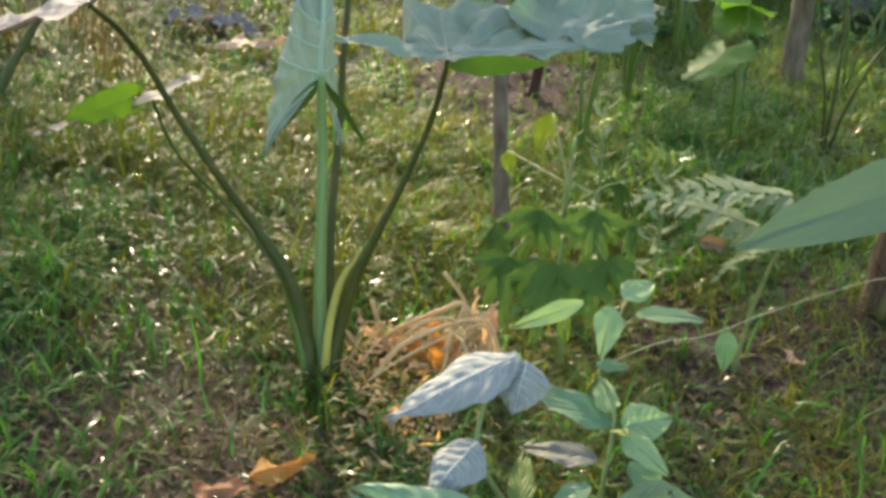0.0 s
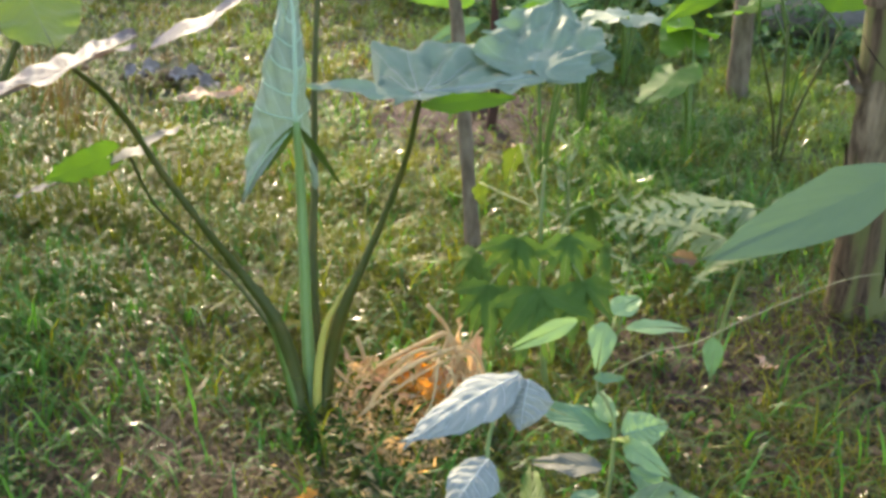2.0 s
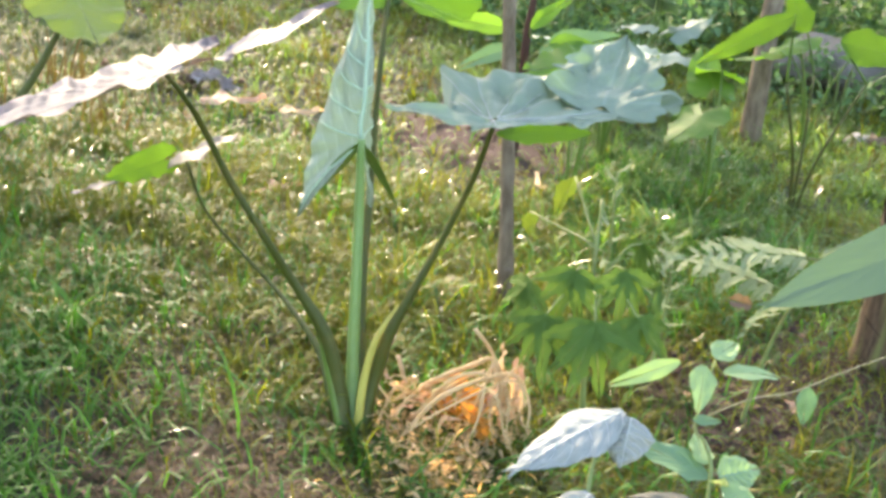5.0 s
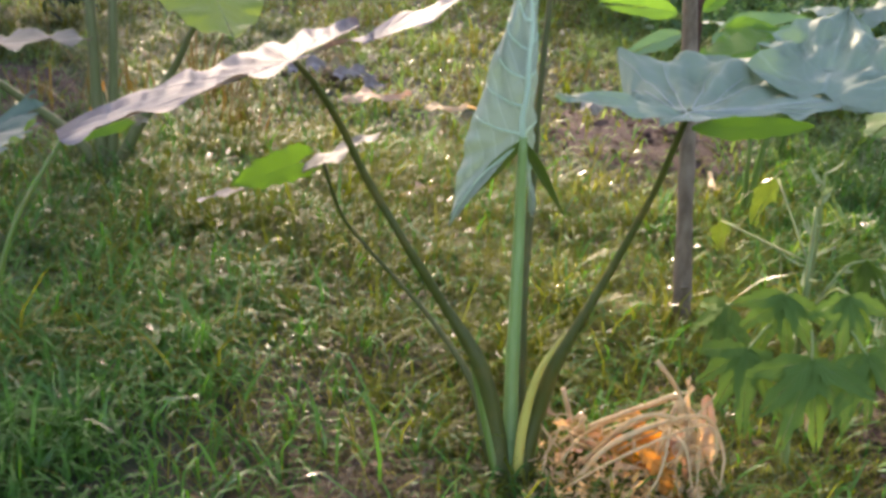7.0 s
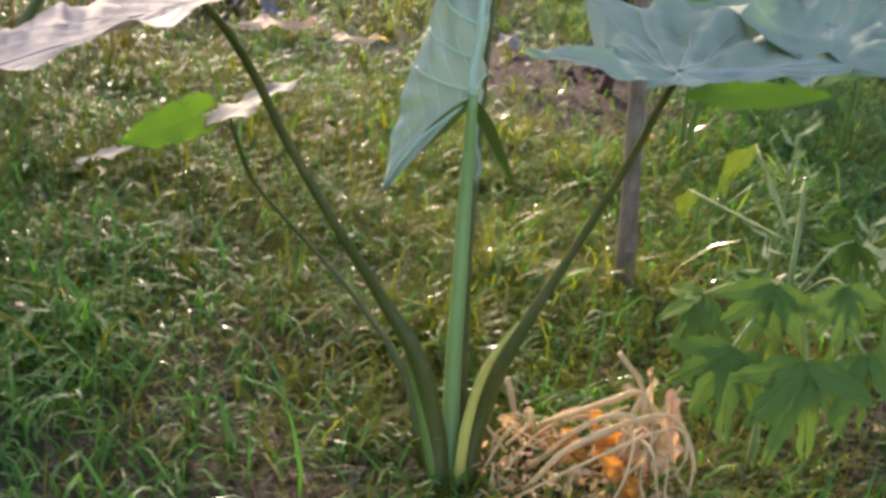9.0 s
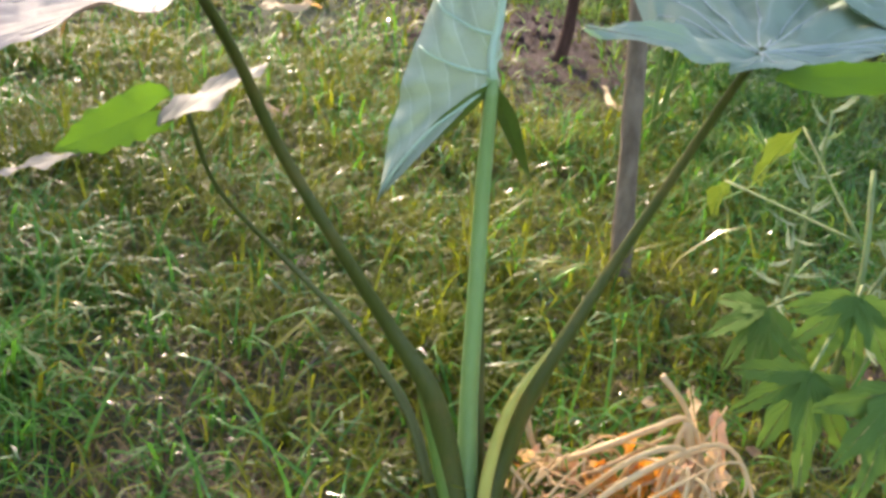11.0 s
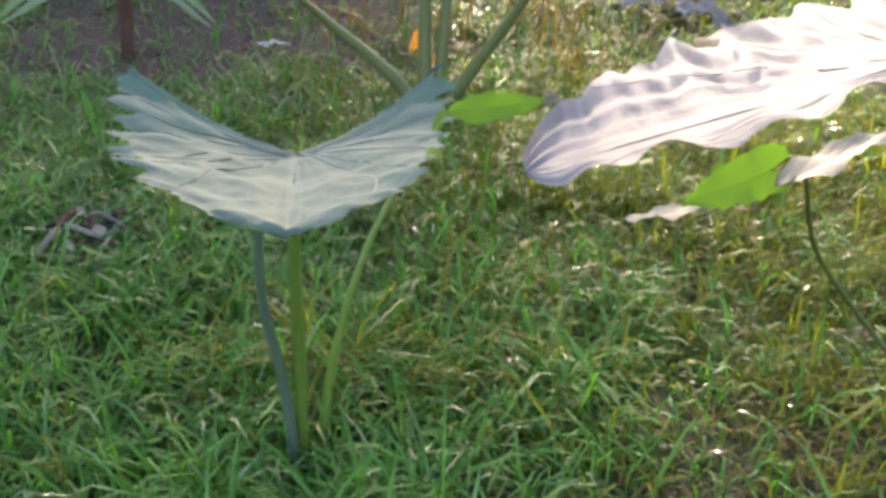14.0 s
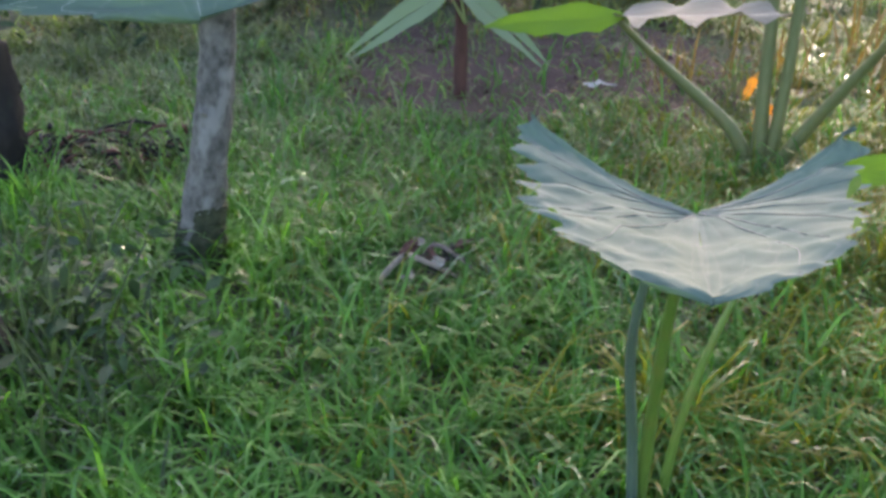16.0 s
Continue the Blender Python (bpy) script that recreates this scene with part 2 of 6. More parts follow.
M_VEIN = stalk_material("pale leaf vein", (0.30, 0.42, 0.30), (0.38, 0.50, 0.37), (0.34, 0.45, 0.30))
M_STALK_DARK = stalk_material("dark taro stalk", (0.036, 0.046, 0.007), (0.062, 0.073, 0.010), (0.115, 0.085, 0.018), rough=0.5)
M_STALK_OLIVE = stalk_material("olive taro stalk", (0.075, 0.088, 0.030), (0.125, 0.140, 0.055), (0.14, 0.125, 0.05), rough=0.5)
M_STALK_PALE = stalk_material("pale taro stalk", (0.13, 0.215, 0.062), (0.19, 0.285, 0.095), (0.17, 0.25, 0.07))
# golden glow of light through the sheath, put into its colour
M_SHEATH_GLOW = stalk_material("yellow sheath edge with golden backlight in its colour", (0.32, 0.30, 0.06), (0.45, 0.40, 0.10), (0.35, 0.22, 0.05))
M_TWIG = stalk_material("green twig", (0.12, 0.17, 0.05), (0.20, 0.25, 0.09), (0.17, 0.14, 0.06), rough=0.6)
M_PALE_TWIG = stalk_material("pale twig", (0.20, 0.19, 0.11), (0.30, 0.28, 0.17), (0.16, 0.18, 0.08), rough=0.7)
M_SHRUB_VEIN = stalk_material("shrub leaf vein", (0.15, 0.26, 0.14), (0.20, 0.32, 0.19), (0.17, 0.28, 0.15), rough=0.5)
M_DRY_STALK = stalk_material("dry stalk", (0.42, 0.27, 0.12), (0.60, 0.44, 0.25), (0.5, 0.25, 0.08), rough=0.7)
M_BARK = bark_material("grey bark", (0.105, 0.076, 0.050), (0.21, 0.163, 0.115), (0.28, 0.225, 0.165))
M_BARK_MOSS = bark_material("mottled grey bark", (0.050, 0.050, 0.042), (0.165, 0.160, 0.140), (0.235, 0.232, 0.212), along=1.4, scale=30, stain_at=(0.54, 0.62), depth=0.016)
M_MOSS = bark_material("dark moss", (0.012, 0.018, 0.008), (0.045, 0.052, 0.026), (0.07, 0.066, 0.045), along=1.0, scale=40, depth=0.01)
M_BARK_RED = bark_material("reddish bark", (0.042, 0.020, 0.016), (0.095, 0.046, 0.034), (0.065, 0.045, 0.032))
# near-black, so that hollows under weeds and leaves read as shade
M_BARK_SHADE = bark_material("near-black bark with shade in its colour", (0.007, 0.0065, 0.006), (0.018, 0.016, 0.013), (0.02, 0.026, 0.016))
M_PAPAYA = bark_material("sheathed stem", (0.042, 0.025, 0.015), (0.185, 0.122, 0.075), (0.150, 0.160, 0.052), along=7.0, scale=30, rough=0.7, stain_at=(0.45, 0.54), depth=0.014, stain_along=0.10)
M_SHEATH_OLD = bark_material("papery old sheath", (0.06, 0.038, 0.023), (0.32, 0.235, 0.155), (0.05, 0.032, 0.02), along=6.0, scale=18, rough=0.8, depth=0.016)
M_GRASS = grass_material("grass blades", (0.046, 0.062, 0.006), (0.108, 0.124, 0.011), (0.215, 0.205, 0.034), (0.24, 0.27, 0.018), gloss=0.13, rough=0.42)
M_GRASS_GREY = grass_material("dull olive grass blades", (0.056, 0.080, 0.034), (0.118, 0.150, 0.070), (0.225, 0.245, 0.145), (0.12, 0.19, 0.04), gloss=0.2, rough=0.45)
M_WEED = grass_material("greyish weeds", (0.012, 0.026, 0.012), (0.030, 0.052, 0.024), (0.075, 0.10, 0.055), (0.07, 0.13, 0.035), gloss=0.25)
M_GRASS_LUSH = grass_material("lush grass blades", (0.022, 0.080, 0.016), (0.054, 0.158, 0.030), (0.112, 0.245, 0.060), (0.105, 0.30, 0.024), rough=0.42, gloss=0.15)
M_GRASS_DRY = grass_material("straw blades", (0.062, 0.042, 0.015), (0.125, 0.088, 0.030), (0.235, 0.175, 0.066), (0.33, 0.22, 0.05), rough=0.45, share=0.25, gloss=0.18)
M_TARO_GLAUC = leaf_material("glaucous taro leaf", (0.052, 0.086, 0.068), (0.088, 0.128, 0.102), (0.11, 0.25, 0.06), rough=0.58, share=0.16, veins=3.6, vein_col=(0.12, 0.15, 0.12), gloss=0.22, bump=0.2, radial=True)
# lime stands for light shining through a leaf from behind
M_LIME_LIT = leaf_material("lime green leaf with backlight in its colour", (0.10, 0.19, 0.02), (0.13, 0.23, 0.03), (0.135, 0.27, 0.012), rough=0.6, share=0.55, veins=6.0, vein_col=(0.14, 0.24, 0.04), gloss=0.2, bump=0.15)
M_DRY_ORANGE = leaf_material("orange dry leaf", (0.50, 0.24, 0.05), (0.65, 0.34, 0.08), (0.80, 0.30, 0.02), rough=0.6, share=0.45, veins=7.0, vein_col=(0.35, 0.16, 0.04), gloss=0.3)
M_GRASS_SOFT = grass_material("soft green blades", (0.055, 0.10, 0.024), (0.10, 0.18, 0.045), (0.17, 0.26, 0.08), (0.26, 0.42, 0.06))
M_BACKLIT = leaf_material("backlit taro leaf", (0.05, 0.11, 0.025), (0.075, 0.15, 0.035), (0.062, 0.150, 0.010), rough=0.6, share=0.5, veins=4.0, vein_col=(0.12, 0.2, 0.06), radial=True, gloss=0.3)
M_DRY_RED = leaf_material("rust-red dry leaf", (0.26, 0.10, 0.05), (0.42, 0.19, 0.08), (0.4, 0.12, 0.03), rough=0.6, share=0.25, veins=7.0, vein_col=(0.14, 0.05, 0.03), gloss=0.3, blotch=(0.5, 0.3, 0.15))
M_VEIN_GREY = stalk_material("greyish leaf vein", (0.20, 0.245, 0.20), (0.27, 0.31, 0.26), (0.23, 0.27, 0.22))
M_VEIN_GLAUC = stalk_material("glaucous leaf vein", (0.075, 0.10, 0.076), (0.11, 0.135, 0.108), (0.09, 0.115, 0.09))
M_VEIN_GLARE = stalk_material("waxy leaf vein with glare in its colour", (0.13, 0.118, 0.122), (0.17, 0.152, 0.157), (0.15, 0.135, 0.13))
M_THATCH = grass_material("matted dead blades", (0.042, 0.028, 0.013), (0.092, 0.064, 0.030), (0.19, 0.14, 0.075), (0.15, 0.11, 0.04), rough=0.6, share=0.15, gloss=0.15)
M_STEMS = grass_material("dead stems", (0.048, 0.026, 0.015), (0.100, 0.060, 0.036), (0.20, 0.14, 0.09), (0.16, 0.10, 0.05), rough=0.55, share=0.1, gloss=0.2)
M_SCAR = bark_material("dark leaf scar", (0.018, 0.011, 0.007), (0.06, 0.038, 0.024), (0.03, 0.02, 0.012))
# pale cream that holds the glare on the leaf lobes
M_PALE_GLARE = leaf_material("waxy pale leaf lobe with glare in its colour", (0.125, 0.112, 0.085), (0.17, 0.152, 0.118), (0.22, 0.18, 0.08), rough=0.55, share=0.2, veins=5.0, vein_col=(0.27, 0.26, 0.2), gloss=0.35, bump=0.2)
M_STALK_BLUE = stalk_material("bluish taro stalk", (0.055, 0.085, 0.060), (0.085, 0.120, 0.085), (0.07, 0.095, 0.055))
M_EARTH = earth_material("earth with moss and litter")
M_SOIL = soil_material("bare brown soil", (0.036, 0.017, 0.014), (0.100, 0.051, 0.042))
M_STONE = soil_material("pale stone", (0.42, 0.38, 0.36), (0.62, 0.57, 0.54))
M_SCRAP = soil_material("pale purplish scrap", (0.30, 0.25, 0.25), (0.55, 0.48, 0.48))
M_CREAM = soil_material("peeled twig", (0.26, 0.21, 0.16), (0.46, 0.39, 0.31))
M_ASH = soil_material("ashen twigs", (0.09, 0.075, 0.06), (0.32, 0.28, 0.24))


# ---- building helpers ----
def mesh_of(name, verts, faces, material, uvs=None, smooth=True):
    me = bpy.data.meshes.new(name)
    me.from_pydata([tuple(v) for v in verts], [], faces)
    if uvs is not None:
        layer = me.uv_layers.new(name="UVMap")
        index = np.empty(len(me.loops), dtype=np.int32)
        me.loops.foreach_get("vertex_index", index)
        layer.data.foreach_set("uv", np.asarray(uvs, dtype=np.float32)[index].ravel())
    me.materials.append(material)
    if smooth:
        me.polygons.foreach_set("use_smooth", np.ones(len(me.polygons), dtype=bool))
    me.update()
    return me


def part(name, data, parent, label=""):
    """One mesh as a part under a thing or under a part."""
    ob = new(name, data)
    ob.parent = parent
    return tagged(ob, label) if label else ob


def thing(name, label, category, at=(0, 0, 0), group=""):
    """An Empty at the thing's base; its parts are given in world places and moved under it."""
    ob = new(name)
    ob.location = at
    ob.empty_display_size = 0.05
    return tagged(ob, label, category, group)


def hang(name, data, parent, label=""):
    """A part whose mesh is in world places: shifted into the space of its thing."""
    root = parent
    while root.parent:
        root = root.parent
    data.transform(Matrix.Translation(-root.location))
    return part(name, data, parent, label)


def curve_points(points, steps=6):
    """A smooth line through the points (Catmull-Rom)."""
    p = [Vector(q) for q in points]
    p = [2 * p[0] - p[1], *p, 2 * p[-1] - p[-2]]
    line = []
    for i in range(1, len(p) - 2):
        for s in range(steps):
            t = s / steps
            a, b, c, d = p[i - 1 : i + 3]
            line.append(0.5 * (2 * b + (c - a) * t + (2 * a - 5 * b + 4 * c - d) * t * t + (3 * b - a - 3 * c + d) * t**3))
    return [*line, p[-2]]


def tube(points, radii, sides=8, steps=6, rough=0.0, flat=1.0, seed=0):
    """Vertices and faces of a tapering tube along a smooth line."""
    rng = random.Random(seed)
    line = curve_points(points, steps)
    marks = np.linspace(0, 1, len(radii))
    verts, faces = [], []
    side = Vector((1, 0, 0))
    for i, c in enumerate(line):
        way = (line[min(i + 1, len(line) - 1)] - line[max(i - 1, 0)]).normalized()
        side = (side - way * side.dot(way)).normalized()
        up = way.cross(side)
        r = float(np.interp(i / (len(line) - 1), marks, radii))
        for k in range(sides):
            a = 2 * math.pi * k / sides
            q = r * (1 + rough * (noise.noise(c * 9 + Vector((math.cos(a), math.sin(a), seed))) + 0.4 * rng.uniform(-1, 1)))
            verts.append(c + side * math.cos(a) * q + up * math.sin(a) * q * flat)
    for i in range(len(line) - 1):
        for k in range(sides):
            a, b = i * sides + k, i * sides + (k + 1) % sides
            faces.append((a, b, b + sides, a + sides))
    faces.append(tuple(range(sides))[::-1])
    faces.append(tuple(range((len(line) - 1) * sides, len(line) * sides)))
    return verts, faces


def tube_mesh(name, points, radii, material, **more):
    v, f = tube(points, radii, **more)
    return mesh_of(name, v, f, material)


def joined(name, pieces, material):
    """Several (verts, faces) in one mesh."""
    verts, faces = [], []
    for v, f in pieces:
        n = len(verts)
        verts += v
        faces += [tuple(i + n for i in q) for q in f]
    return mesh_of(name, verts, faces, material)


class Blade:
    """A leaf blade: a joint, a tip, the way to its right-hand side, its half width, and the lobes behind the joint."""

    def __init__(self, joint, tip, side, half, lobe=0.0, gap=0.45, fold=(12, 12), wave=0.1, waves=4.0, droop=0.1, curl=0.0, scallop=0.03, power=1.7, seed=0, scallops=31, pleat=(0.0, 6), twist=0.0, lobe_drop=0.0, face=None, crumple=0.03, roll=0.0, bays=(0.0, 9.0), inner_cut=0.0, quilt=0.0, holes=()):
        self.j, tip = Vector(joint), Vector(tip)
        self.length = (tip - self.j).length
        self.y = (tip - self.j).normalized()
        s = Vector(side) if face is None else self.y.cross(Vector(face))
        self.x = (s - self.y * s.dot(self.y)).normalized()
        self.z = self.x.cross(self.y)
        self.half, self.lobe, self.gap = half if isinstance(half, tuple) else (half, half), lobe, gap
        self.fold, self.wave, self.waves, self.droop, self.curl = [radians(a) for a in fold], wave if isinstance(wave, tuple) else (wave, wave), waves, droop, curl if isinstance(curl, tuple) else (curl, curl)
        self.quilt, self.holes = quilt, holes
        self.pleat, self.crumple, self.roll, self.bays, self.inner_cut = pleat, crumple, roll, bays, inner_cut
        self.scallops, self.scallop, self.power, self.seed, self.twist, self.lobe_drop = scallops, scallop, power, seed, twist, lobe_drop

    def bounds(self, v, sign):
        half = self.half[0 if sign < 0 else 1]
        if v >= 0:
            q = min(v / self.length, 1)
            start = 1.0 if self.lobe > 0 else min(1.0, (0.06 + q / 0.32) ** 0.6)
            return 0.0, half * max(1 - q**self.power, 0) ** 0.85 * start
        q = -v / self.lobe
        inner = self.gap * half * q**0.8
        if self.gap > 0.9:
            inner = self.gap * half * q
            return inner, half * (1 + (self.gap - 1) * q) + 0.05 * half * math.sin(q * 3.14)
        return inner, half * (1 - q**2.6) * (1 + 0.06 * q) + inner * q**2.6

    def place(self, v, a, sign):
        k = 0 if sign < 0 else 1
        inner, outer = self.bounds(v, sign)
        ph = self.seed * 1.7 + (0.9 if sign > 0 else 0)
        q = v / self.length
        outer *= 1 + 0.8 * self.scallop * math.sin(q * self.scallops + ph + 2.0 * noise.noise(Vector((q * 6, sign, self.seed)))) + 0.5 * self.scallop * math.sin(q * self.scallops * 1.83 + 2 * ph) + 2.4 * self.scallop * noise.noise(Vector((q * self.scallops * 0.31, sign * 3.0, self.seed)))
        outer *= 1 + self.bays[0] * (1.0 if sign < 0 else 0.3) * math.sin(q * self.bays[1] + ph + 1.2 * noise.noise(Vector((q * 3, sign, self.seed + 9))))
        inner += self.inner_cut * (outer - inner) * (math.sin(q * self.scallops * 1.6 + ph) + 0.6 * math.sin(q * self.scallops * 3.3 + 3 * ph)) * min(1.0, -6 * q) if v < 0 else 0.0
        x = inner + (outer - inner) * a
        f = self.fold[k]
        z = self.wave[k] * self.half[k] * a**1.8 * (math.sin(q * self.waves * 6.28 + ph) + 0.45 * math.sin(q * self.waves * 13.1 + 2.1 * ph))
        z += self.pleat[0] * self.half[k] * min(1.0, 4 * a) * min(1.0, 2.2 * math.hypot(a * self.half[k] / self.length, q)) ** 1.3 * math.sin(2 * self.pleat[1] * math.atan2(a * self.half[k] / self.length, q) + ph + 1.5 * noise.noise(Vector((q * 2.5, a * 1.5, self.seed))))
        z += self.crumple * self.half[k] * (noise.noise(Vector((sign * a * 3.1, q * 4.7, self.seed + 5))) + 0.4 * noise.noise(Vector((sign * a * 8.0, q * 12.0, self.seed))))
        z += self.quilt * self.half[k] * min(1.0, 3 * a) * min(1.0, 3 * (1 - a)) * abs(math.sin(math.pi * (q - 0.15 * a * a - 0.02) / 0.144)) if self.quilt else 0.0
        z += self.curl[k] * self.half[k] * a**3
        z -= self.droop * (q * q if q > 0 else 0) * self.length
        z -= self.lobe_drop * (v / self.lobe) ** 2 * self.lobe if v < 0 else 0
        lx, lz = x * math.cos(f) - z * math.sin(f), x * math.sin(f) + z * math.cos(f)
        tw = self.twist * q + self.roll * math.sin(math.pi * min(max(q, 0.0), 1.0)) ** 2
        lx, lz = sign * lx * math.cos(tw) - lz * math.sin(tw), sign * lx * math.sin(tw) + lz * math.cos(tw)
        return self.j + self.x * lx + self.y * v + self.z * lz

    def mesh(self, name, material, rows=26, cols=7):
        verts, faces, uvs = [], [], []
        vs = np.linspace(-self.lobe, self.length, rows) if self.lobe else np.linspace(0, self.length, rows)
        for sign in (-1, 1):
            base = len(verts)
            for v in vs:
                for j in range(cols):
                    a = j / (cols - 1)
                    verts.append(self.place(float(v), a, sign))
                    uvs.append((sign * a, v / self.length))
            for i in range(rows - 1):
                for j in range(cols - 1):
                    if any(s == sign and ((0.5 * (vs[i] + vs[i + 1]) / self.length - hv) / hr) ** 2 + (((j + 0.5) / (cols - 1) - ha) / (2.2 * hr)) ** 2 < 1 + 0.6 * noise.noise(Vector((i * 0.7, j * 0.7, hv))) for hv, ha, s, hr in self.holes):
                        continue
                    k = base + i * cols + j
                    q = (k, k + 1, k + cols + 1, k + cols)
                    faces.append(q if sign > 0 else q[::-1])
        return mesh_of(name, verts, faces, material, uvs)

    def vein_mesh(self, name, material, radius=0.004, pairs=5, lift=-0.003):
        """Raised veins: the midrib and pairs of side veins that bend to the edge."""
        pieces = []
        up = self.z * lift
        n = 10
        mid = [self.place(self.length * 0.98 * i / n, 0, 1) + up for i in range(n + 1)]
        pieces.append(tube(mid, (radius * 1.5, radius, radius * 0.35), sides=6, steps=2))
        for sign in (-1, 1):
            for k in range(pairs):
                v0 = self.length * (0.02 + 0.72 * k / pairs)
                reach = self.length * (0.02 + 0.05 * k / pairs)
                line = [self.place(v0 + reach * s * s * 3, 0.94 * s, sign) + up for s in np.linspace(0, 1, 6)]
                pieces.append(tube(line, (radius * 0.75, radius * 0.5, radius * 0.25), sides=5, steps=2))
            if self.lobe:
                line = [self.place(-self.lobe * 0.93 * s, 0.5 * s if s > 0.2 else 0.2 * s, sign) + up for s in np.linspace(0.0, 1, 6)]
                pieces.append(tube(line, (radius, radius * 0.6, radius * 0.3), sides=5, steps=2))
        return joined(name, pieces, material)


def spread_veins(blade, material, radius=0.0028, ends=(-0.8, -0.3, 0.12, 0.36, 0.6, 0.8), lift=0.0015, midrib=True):
    """Raised veins from the joint of a heart-shaped leaf: the midrib and side veins to the edge."""
    up, pieces = blade.z * lift, []
    mid = [blade.place(blade.length * 0.97 * i / 10, 0, 1) + up for i in range(11)]
    if midrib:
        pieces.append(tube(mid, (radius * 1.3, radius, radius * 0.3), sides=6, steps=2))
    for sign in (-1, 1):
        for e in ends:
            v_end = e * (blade.lobe if e < 0 else blade.length)
            line = [blade.place(v_end * q, 0.95 * q**1.1, sign) + up for q in np.linspace(0.02, 1, 8)]
            pieces.append(tube(line, (radius, radius * 0.7, radius * 0.25), sides=5, steps=2))
    return joined("venation", pieces, material)


def add_blade(plant, blade, material, label="", veins=None, rows=26, cols=7, lift=-0.003, name="leaf_blade", radius=0.004, spread=None):
    ob = hang(name, blade.mesh(name, material, rows, cols), plant, label)
    if veins:
        hang("venation", blade.vein_mesh("venation", veins, radius=radius, lift=lift), ob)
    if spread:
        hang("venation", spread_veins(blade, spread, radius, lift=0.3 * radius, midrib=spread is not M_VEIN_GLAUC), ob)
    return ob


def add_stalk(plant, points, radii, material, label="", name="stalk", sides=10, **more):
    return hang(name, tube_mesh(name, points, radii, material, sides=sides, **more), plant, label)


def scatter_leaves(rng, centres, size, slim=0.45, flat=0.6):
    """Many small pointed leaves, six corners each, as arrays of verts, faces and uvs."""
    n = len(centres)
    yaw, pitch = rng.uniform(0, 2 * np.pi, n), rng.normal(-0.2, flat, n)
    way = np.stack([np.cos(yaw) * np.cos(pitch), np.sin(yaw) * np.cos(pitch), np.sin(pitch)], -1)
    side = np.cross(way, rng.normal(0, 0.35, (n, 3)) + (0, 0, 1))
    side /= np.linalg.norm(side, axis=1, keepdims=True)
    up = np.cross(side, way)
    s = (size * rng.uniform(0.6, 1.35, n))[:, None]
    shape = ((0, 0, 0), (0.35, 0.5, 0.05), (0.75, 0.32, 0.02), (1, 0, -0.10), (0.75, -0.32, 0.02), (0.35, -0.5, 0.05), (0.5, 0, -0.03))
    verts = np.stack([centres + s * (a * way + slim * b * side + c * up) for a, b, c in shape], 1)
    tris = np.array([(0, 6, 1), (1, 6, 2), (2, 6, 3), (3, 6, 4), (4, 6, 5), (5, 6, 0)])
    faces = (np.arange(n)[:, None, None] * 7 + tris).reshape(-1, 3)
    uv = np.tile(np.array([(2 * b, a) for a, b, c in shape]), (n, 1))
    return verts.reshape(-1, 3), faces, uv


def fast_mesh(name, verts, faces, material, uvs=None, smooth=False):
    me = bpy.data.meshes.new(name)
    verts, faces = np.asarray(verts, np.float32), np.asarray(faces, np.int32)
    k = faces.shape[1]
    me.vertices.add(len(verts))
    me.vertices.foreach_set("co", verts.ravel())
    me.loops.add(faces.size)
    me.loops.foreach_set("vertex_index", faces.ravel())
    me.polygons.add(len(faces))
    me.polygons.foreach_set("loop_start", np.arange(0, faces.size, k, dtype=np.int32))
    me.polygons.foreach_set("loop_total", np.full(len(faces), k, np.int32))
    if uvs is not None:
        me.uv_layers.new(name="UVMap").data.foreach_set("uv", np.asarray(uvs, np.float32)[faces.ravel()].ravel())
    me.materials.append(material)
    if smooth:
        me.polygons.foreach_set("use_smooth", np.ones(len(faces), dtype=bool))
    me.update(calc_edges=True)
    return me


# ---- ground ----
MOUNDS = [  # x, y, radius, height and bareness of low heaps of bare soil
    (0.15, 4.75, 0.55, 0.04, 0.75), (-3.0, 4.3, 0.85, 0.05, 0.9), (1.2, 2.62, 0.42, 0.05, 0.62), (0.66, 2.45, 0.28, 0.01, 0.7), (2.45, 6.6, 0.7, 0.12, 0.7), (-3.9, 4.7, 0.7, 0.05, 0.9), (-2.35, 4.35, 0.4, 0.02, 0.8), (-0.63, 1.78, 0.37, 0.0, 0.8), (-3.65, 2.75, 0.26, 0.0, 0.9), (-0.78, 2.42, 0.24, 0.0, 0.55), (-0.95, 2.12, 0.22, 0.0, 0.55), (0.72, 1.98, 0.36, 0.0, 0.4), (1.22, 2.2, 0.42, 0.0, 0.75), (0.12, 4.45, 0.5, 0.0, 0.9), (-2.69, 2.25, 0.11, 0.0, 0.85), (-2.25, 2.55, 0.08, 0.0, 0.85),
]


def ground_z(x, y):
    z = 0.018 * noise.noise(Vector((x * 1.3, y * 1.3, 0))) + 0.008 * noise.noise(Vector((x * 5, y * 5, 3)))
    for mx, my, r, h, bare in MOUNDS:
        q = ((x - mx) ** 2 + (y - my) ** 2) / (r * r)
        z += h * math.exp(-1.6 * q)
    return z


def bareness(x, y):
    """How bare of grass the soil is, from 0 to 1."""
    b = 0.0
    for mx, my, r, h, bare in MOUNDS:
        q = math.hypot(x - mx, y - my) / r + 0.35 * noise.noise(Vector((x * 3, y * 3, 8)))
        b = max(b, bare * min(1.0, max(0.0, 1.3 - q) * 2.0))
    return b


